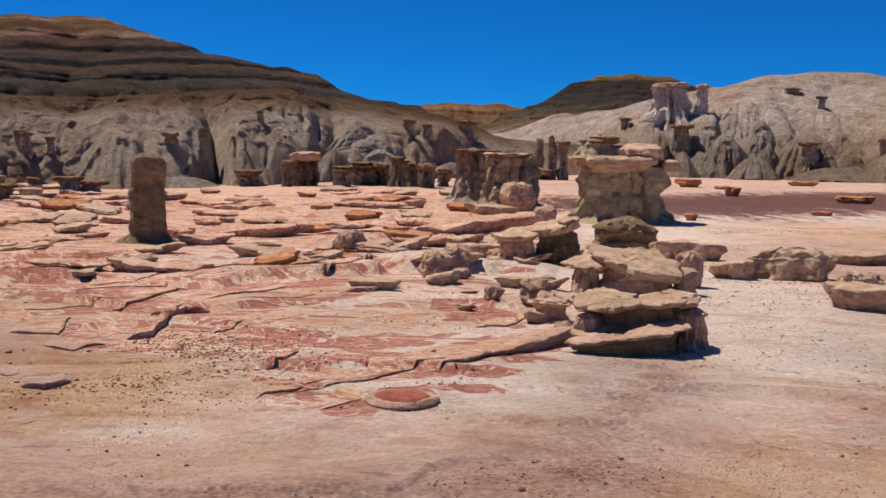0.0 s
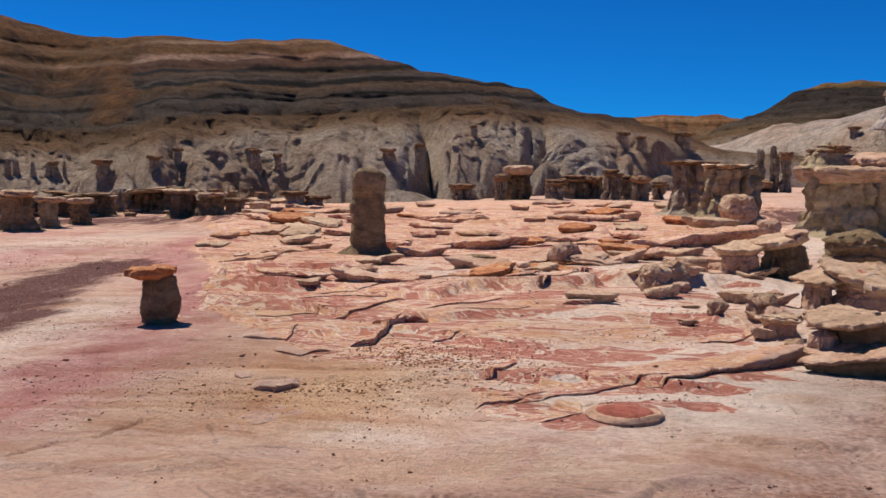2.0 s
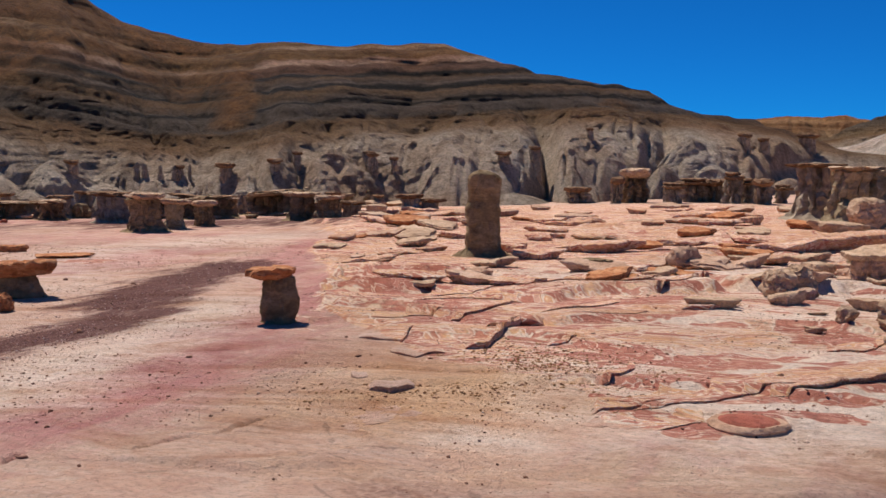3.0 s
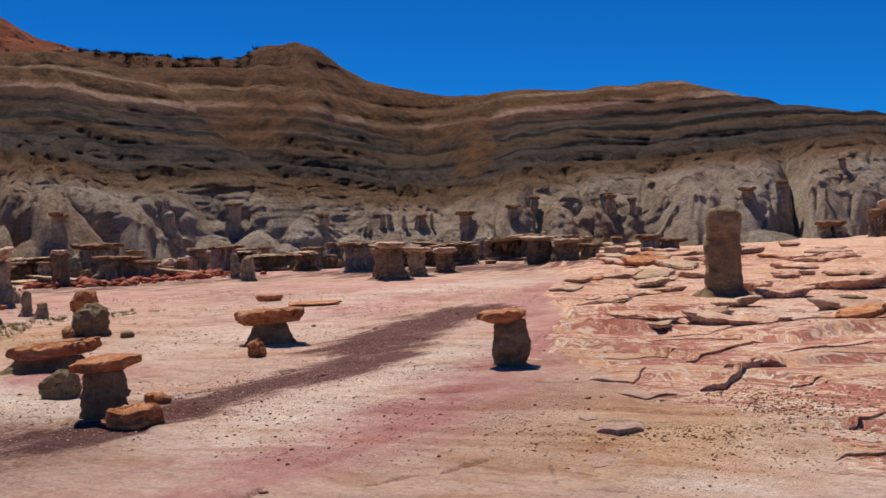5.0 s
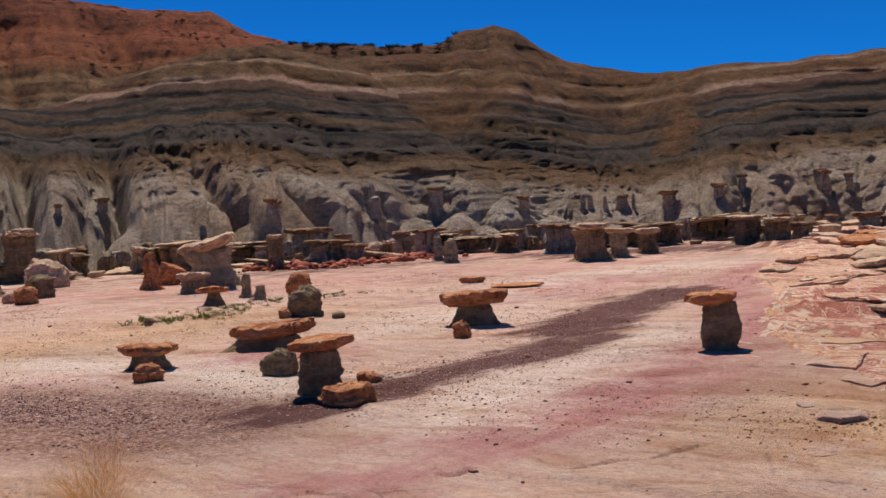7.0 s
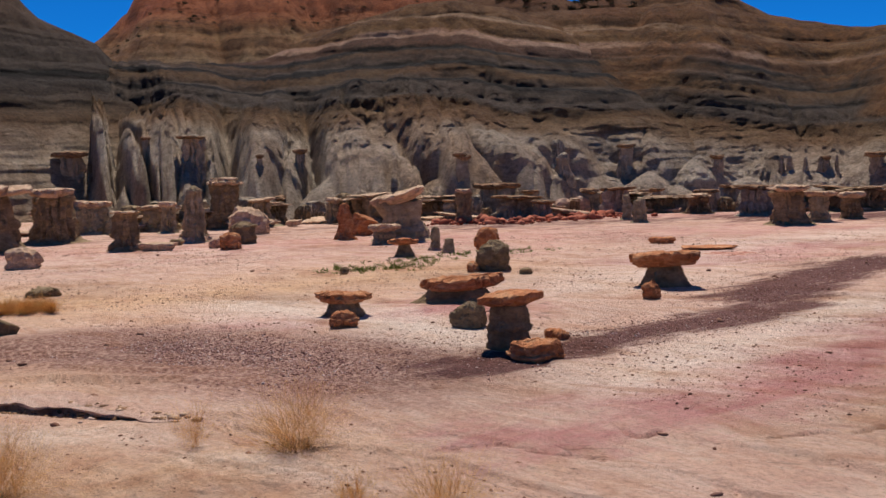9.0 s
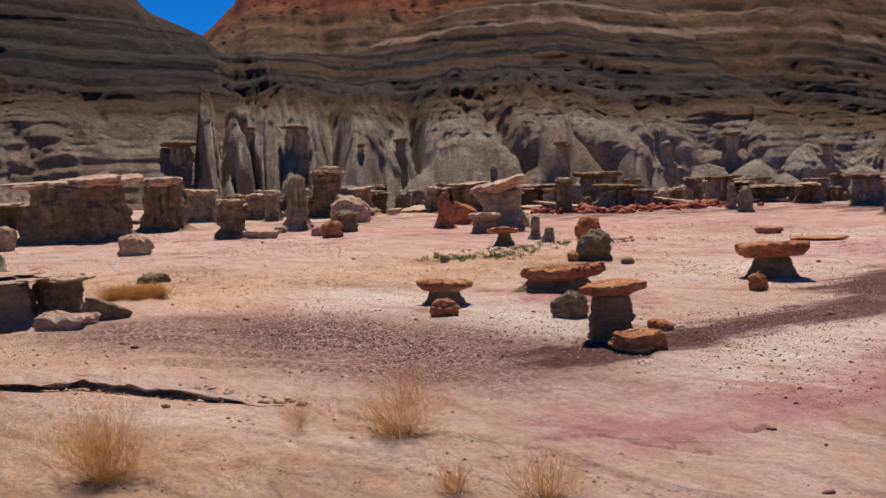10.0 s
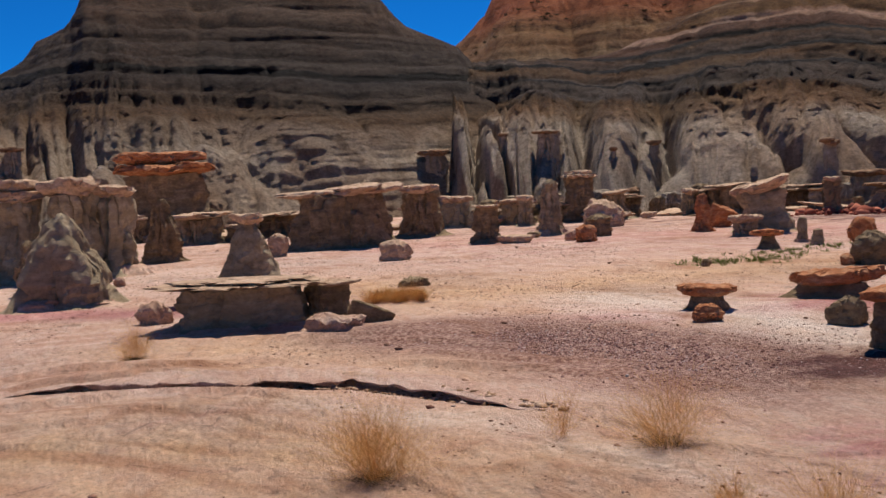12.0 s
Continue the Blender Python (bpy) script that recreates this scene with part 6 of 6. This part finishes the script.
x, y, rs = patch([(29, 18.3), (34.4, 13.7), (37, 11.2), (41.4, 10.1), (46.2, 8.8), (51, 8.3)], 0.4, 2500, 41)
scatter("maroon_gravel", "streak of dark maroon gravel", PURPLE, x, y, 0.005 + 0.006 * rs.rand(len(x)) ** 2, 42)
x, y, rs = patch([(-3, 4.6), (-9, 5.2), (-14, 6.2), (-12, 8.0)], 0.75, 6000, 51)
scatter("fine_gravel", "dark fine gravel strewn on pale clay", PURPLE, x, y, 0.0025 + 0.004 * rs.rand(len(x)) ** 3, 52)
x, y, rs = patch([(19.5, 7.2), (14.4, 8.2), (11.3, 9.2)], 0.5, 1800, 61)
scatter("tan_gravel", "tan gravel on a low mound", pebble_material("tan_pebbles", [(0.0, lin(128, 88, 58)), (1.0, lin(190, 146, 104))]), x, y, 0.005 + 0.009 * rs.rand(len(x)) ** 3, 62)
x, y, rs = patch([(52.5, 31.0), (49, 31.0), (45, 33.5), (43, 34.5)], 0.5, 260, 71)
scatter("red_rubble", "heap of broken red clinker blocks", RUBBLE, x, y, 0.05 + 0.13 * rs.rand(len(x)) ** 2, 72, 0.8)


def straw_material(name, a, b):
    n = Nodes(name, 0.8)
    geo = n.add("ShaderNodeNewGeometry")
    c = n.ramp(geo.outputs["Random Per Island"], [(0.0, a), (1.0, b)])
    c = n.mix(0.4, c, n.ramp(n.noise(n.place(), 30.0), [(0.3, 0.7), (0.7, 1.1)]), "MULTIPLY")
    n.done(c)
    through_it, both = n.add("ShaderNodeBsdfTranslucent"), n.add("ShaderNodeMixShader")
    both.inputs[0].default_value = 0.6
    n.link(c, through_it.inputs["Color"])
    n.link(n.bsdf.outputs[0], both.inputs[1])
    n.link(through_it.outputs[0], both.inputs[2])
    n.link(both.outputs[0], n.tree.nodes["Material Output"].inputs["Surface"])
    return n.mat


STRAW = straw_material("dry_straw", lin(222, 170, 100), lin(250, 216, 152))
DEAD = straw_material("dead_twigs", lin(92, 70, 52), lin(140, 108, 76))
LEAF = straw_material("green_leaves", lin(104, 122, 54), lin(158, 164, 92))


def blades(k, width, height, thick, seed, spread=0.18, curl=0.35, forks=3, splay=1.0):
    """Thin three-sided stems that fan out from one root and fork."""
    rs = np.random.RandomState(seed)
    verts, faces, segs = [], [], 5
    for i in range(k):
        a, out = rs.uniform(0, 2 * np.pi), rs.rand() ** 0.6
        side = np.array([math.cos(a), math.sin(a), 0])
        root = side * width * spread * rs.rand() * 0.5
        tilt = out * 1.4 * splay
        far = 0.65 + 0.35 * rs.rand()
        tip = side * math.sin(min(tilt, 1.45)) * width / 2 * far + np.array([0, 0, height * math.cos(min(tilt, 1.45) * 0.85) * far])
        for fork in range(forks):
            start = root if fork == 0 else root + (tip - root) * rs.uniform(0.25, 0.6)
            end = tip if fork == 0 else tip + rs.randn(3) * [0.2 * width, 0.2 * width, 0.17 * height]
            bend = rs.randn(3) * curl * 0.10 * height
            base = len(verts)
            for j in range(segs + 1):
                t = j / segs
                p = start * (1 - t) + end * t + bend * math.sin(math.pi * t)
                p[2] = max(p[2], 0.0)
                rad = thick * (1 - 0.7 * t) * (1 if fork == 0 else 0.7)
                for q in range(3):
                    b = a + q * 2.094
                    verts.append(p + np.array([math.cos(b), math.sin(b), 0.3 * math.sin(b + 1)]) * rad)
            for j in range(segs):
                for q in range(3):
                    n0, n1 = base + j * 3 + q, base + j * 3 + (q + 1) % 3
                    faces.append((n0, n1, n1 + 3, n0 + 3))
    return verts, faces


def bush(az, r, w, h, seed, k=150, thick=0.0013, mat=STRAW, label="dry straw coloured bush rooted in the clay", litter=True, splay=1.0):
    ob = thing("dry_bush", label, "bush", az, r, None, 0.01, "dry bushes")
    part("crown", mesh_from("crown", *blades(int(k * 0.6), w * 1.3, h * 1.05, thick * 0.85, seed, splay=splay * 1.05, forks=7, curl=1.2), mat, False), ob)
    if litter:
        part("dead_base", mesh_from("dead_base", *blades(80, w * 0.75, h * 0.17, thick * 1.3, seed + 1, 0.5, 0.6), DEAD, False), ob, "dark dead twigs at the root")
    return ob


# ---- the cut bank and the ledges of the shelf ----
ledge([(104, 9.0), (98, 8.7), (95.8, 8.55), (93.5, 8.65), (91.7, 8.62), (88, 8.4), (85.9, 8.35), (83, 8.05), (81.3, 8.1), (79, 7.8), (77.0, 7.85), (75, 7.5), (72.6, 7.35), (70, 7.05), (67.5, 6.72), (65.0, 6.6)], 0.05, 0.8, 3.0, GROUND, "low undercut clay bank of the dry wash", "cut_bank", under=0.9, cut=True)
ledge([(22.9, 9.98), (21.7, 9.82), (20.5, 9.58), (19.9, 10.30)], 0.030, 0.6, 10.0, GROUND)
ledge([(17.1, 9.16), (16.0, 9.20), (14.9, 10.06), (14.0, 10.78), (12.7, 10.74)], 0.075, 0.7, 11.0, GROUND)
ledge([(15.9, 10.16), (14.9, 10.44), (14.0, 11.22)], 0.053, 0.5, 12.0, GROUND)
ledge([(21.2, 9.22), (19.8, 8.88), (18.2, 9.04)], 0.027, 0.5, 13.0, GROUND)
ledge([(9.7, 7.80), (8.8, 7.98), (7.9, 8.46)], 0.030, 0.6, 14.0, GROUND)
ledge([(22.4, 7.56), (21.2, 7.46), (19.9, 7.64)], 0.045, 0.7, 15.0, GROUND)
ledge([(23.4, 8.02), (23.0, 7.90), (22.3, 7.94)], 0.030, 0.5, 16.0, GROUND)
ledge([(7.9, 7.04), (4.4, 7.34), (0.6, 8.06), (-2.5, 8.38), (-6.9, 9.60), (-8.3, 10.06)], 0.022, 0.9, 17.0, GROUND)
ledge([(1.0, 7.70), (-1.8, 8.05), (-4.5, 8.60), (-7.0, 9.15), (-8.9, 9.60)], 0.17, 1.3, 36.0, GROUND, "curving lip of the red sandstone shelf", grow=True)
ledge([(-1.9, 9.90), (-3.7, 10.00), (-5.1, 10.68)], 0.027, 0.6, 18.0, GROUND)
ledge([(12.6, 9.46), (11.6, 9.60), (11.0, 9.92)], 0.021, 0.5, 19.0, GROUND)
ledge([(21.7, 14.14), (20.3, 14.04), (18.6, 14.20)], 0.030, 0.7, 20.0, GROUND)
ledge([(10.7, 11.50), (8.2, 11.56), (7.0, 12.02)], 0.018, 0.6, 21.0, GROUND)
ledge([(6.7, 13.80), (4.5, 14.62), (2.0, 16.58)], 0.024, 0.8, 22.0, GROUND)
ledge([(5.4, 12.16), (3.9, 12.10), (2.4, 12.44)], 0.068, 0.5, 23.0, GROUND)
ledge([(20.0, 12.34), (16.9, 13.06), (14.9, 12.96)], 0.018, 0.8, 24.0, GROUND)
ledge([(14.0, 13.60), (11.3, 14.86), (8.8, 14.90)], 0.024, 0.8, 25.0, GROUND)
ledge([(21.7, 16.36), (19.5, 16.76), (17.5, 16.56)], 0.024, 0.9, 26.0, GROUND)
ledge([(10.3, 6.88), (8.2, 7.04), (5.7, 7.44)], 0.018, 0.5, 27.0, GROUND)
ledge([(10.6, 6.60), (7.5, 6.50), (4.4, 6.86)], 0.012, 0.5, 28.0, GROUND)
ledge([(7.0, 20.96), (4.5, 21.32), (2.2, 21.56)], 0.060, 1.0, 29.0, GROUND)
ledge([(2.2, 20.40), (-0.5, 20.90), (-3.0, 22.40), (-4.5, 25.24)], 0.165, 1.2, 30.0, GROUND)
ledge([(22.2, 11.00), (20.4, 11.10), (18.2, 11.72)], 0.018, 0.7, 31.0, GROUND)
ledge([(17.9, 10.86), (16.0, 11.60), (13.8, 12.86)], 0.030, 0.7, 32.0, GROUND)
ledge([(12.9, 11.47), (10.4, 12.09), (8.6, 12.65)], 0.024, 0.7, 33.0, GROUND)
ledge([(19.4, 13.06), (16.0, 13.64), (13.2, 14.98)], 0.024, 0.8, 34.0, GROUND)
ledge([(24.9, 6.00), (22.6, 6.54), (20.1, 6.63), (18.1, 6.55)], 0.012, 0.5, 35.0, GROUND)

bush(75.7, 5.32, 0.51, 0.42, 500, k=210)
bush(60.1, 5.88, 0.61, 0.42, 503, k=130, splay=1.15)
bush(65.8, 6.04, 0.22, 0.31, 506, k=36, litter=False)
bush(56.8, 4.78, 0.22, 0.20, 509, k=60)
bush(51.9, 4.68, 0.42, 0.32, 512, k=80, splay=1.1)
bush(88.4, 9.62, 0.35, 0.35, 515, k=110)
bush(34.1, 31.18, 0.55, 0.31, 518, k=70, litter=False, label="small yellow tuft of dry grass")
for i in range(7):
    bush(75.8 + -0.44 * i, 12.82 + 0.12 * (i % 3), 0.26, 0.20, 600 + i, k=90, thick=0.003, litter=False, label="low orange tuft of dry grass")

# low green weeds in the damp of the wash
WEEDS = [(58.8, 16.6), (56.8, 16.7), (55.1, 17.0), (54.3, 18.1), (51.9, 19.2), (49.5, 20.2), (47.4, 20.4)]
wx, wy, rs = patch(WEEDS, 0.30, 170, 81)
vs, fs = [], []
for i in range(len(wx)):
    v, f = blades(9, 0.20, 0.05 + 0.05 * rs.rand(), 0.006, 900 + i, 0.6, 0.5, 1)
    z = float(ground_z(wx[i : i + 1], wy[i : i + 1])[0])
    fs += [tuple(q + len(vs) for q in p) for p in f]
    vs += [p + np.array([wx[i], wy[i], z]) for p in v]
tagged(new("weeds", mesh_from("weeds", vs, fs, LEAF, False)), "low green weeds growing along the wash", "weeds", kind="stuff")

# dark shrubs dotted over the red butte and the saddle beside it
rs = np.random.RandomState(91)
vs, fs = [], []
for hill, count in (("red_butte", 150), ("banded_mesa", 60)):
    top = HILL_TOPS[hill]
    cols = range(top.shape[1]) if hill == "red_butte" else [c for c in range(top.shape[1]) if 41 < math.degrees(math.atan2(-top[0, c, 0], top[0, c, 1])) < 52]
    for i in range(count):
        c = cols[rs.randint(len(cols))]
        spot_on = top[rs.randint(int(top.shape[0] * (0.35 if hill == "red_butte" else 0.8)), top.shape[0] - 1), c]
        v, f = blades(16, rs.uniform(0.5, 1.0), rs.uniform(0.18, 0.34), 0.03, 3000 + len(vs), 0.7, 0.5, 2)
        fs += [tuple(q + len(vs) for q in p) for p in f]
        vs += [p + spot_on for p in v]
tagged(new("hill_shrubs", mesh_from("hill_shrubs", vs, fs, straw_material("dark_shrub", lin(62, 56, 40), lin(98, 84, 58)), False)), "small dark shrubs dotted over the far slopes", "shrubs", kind="stuff")
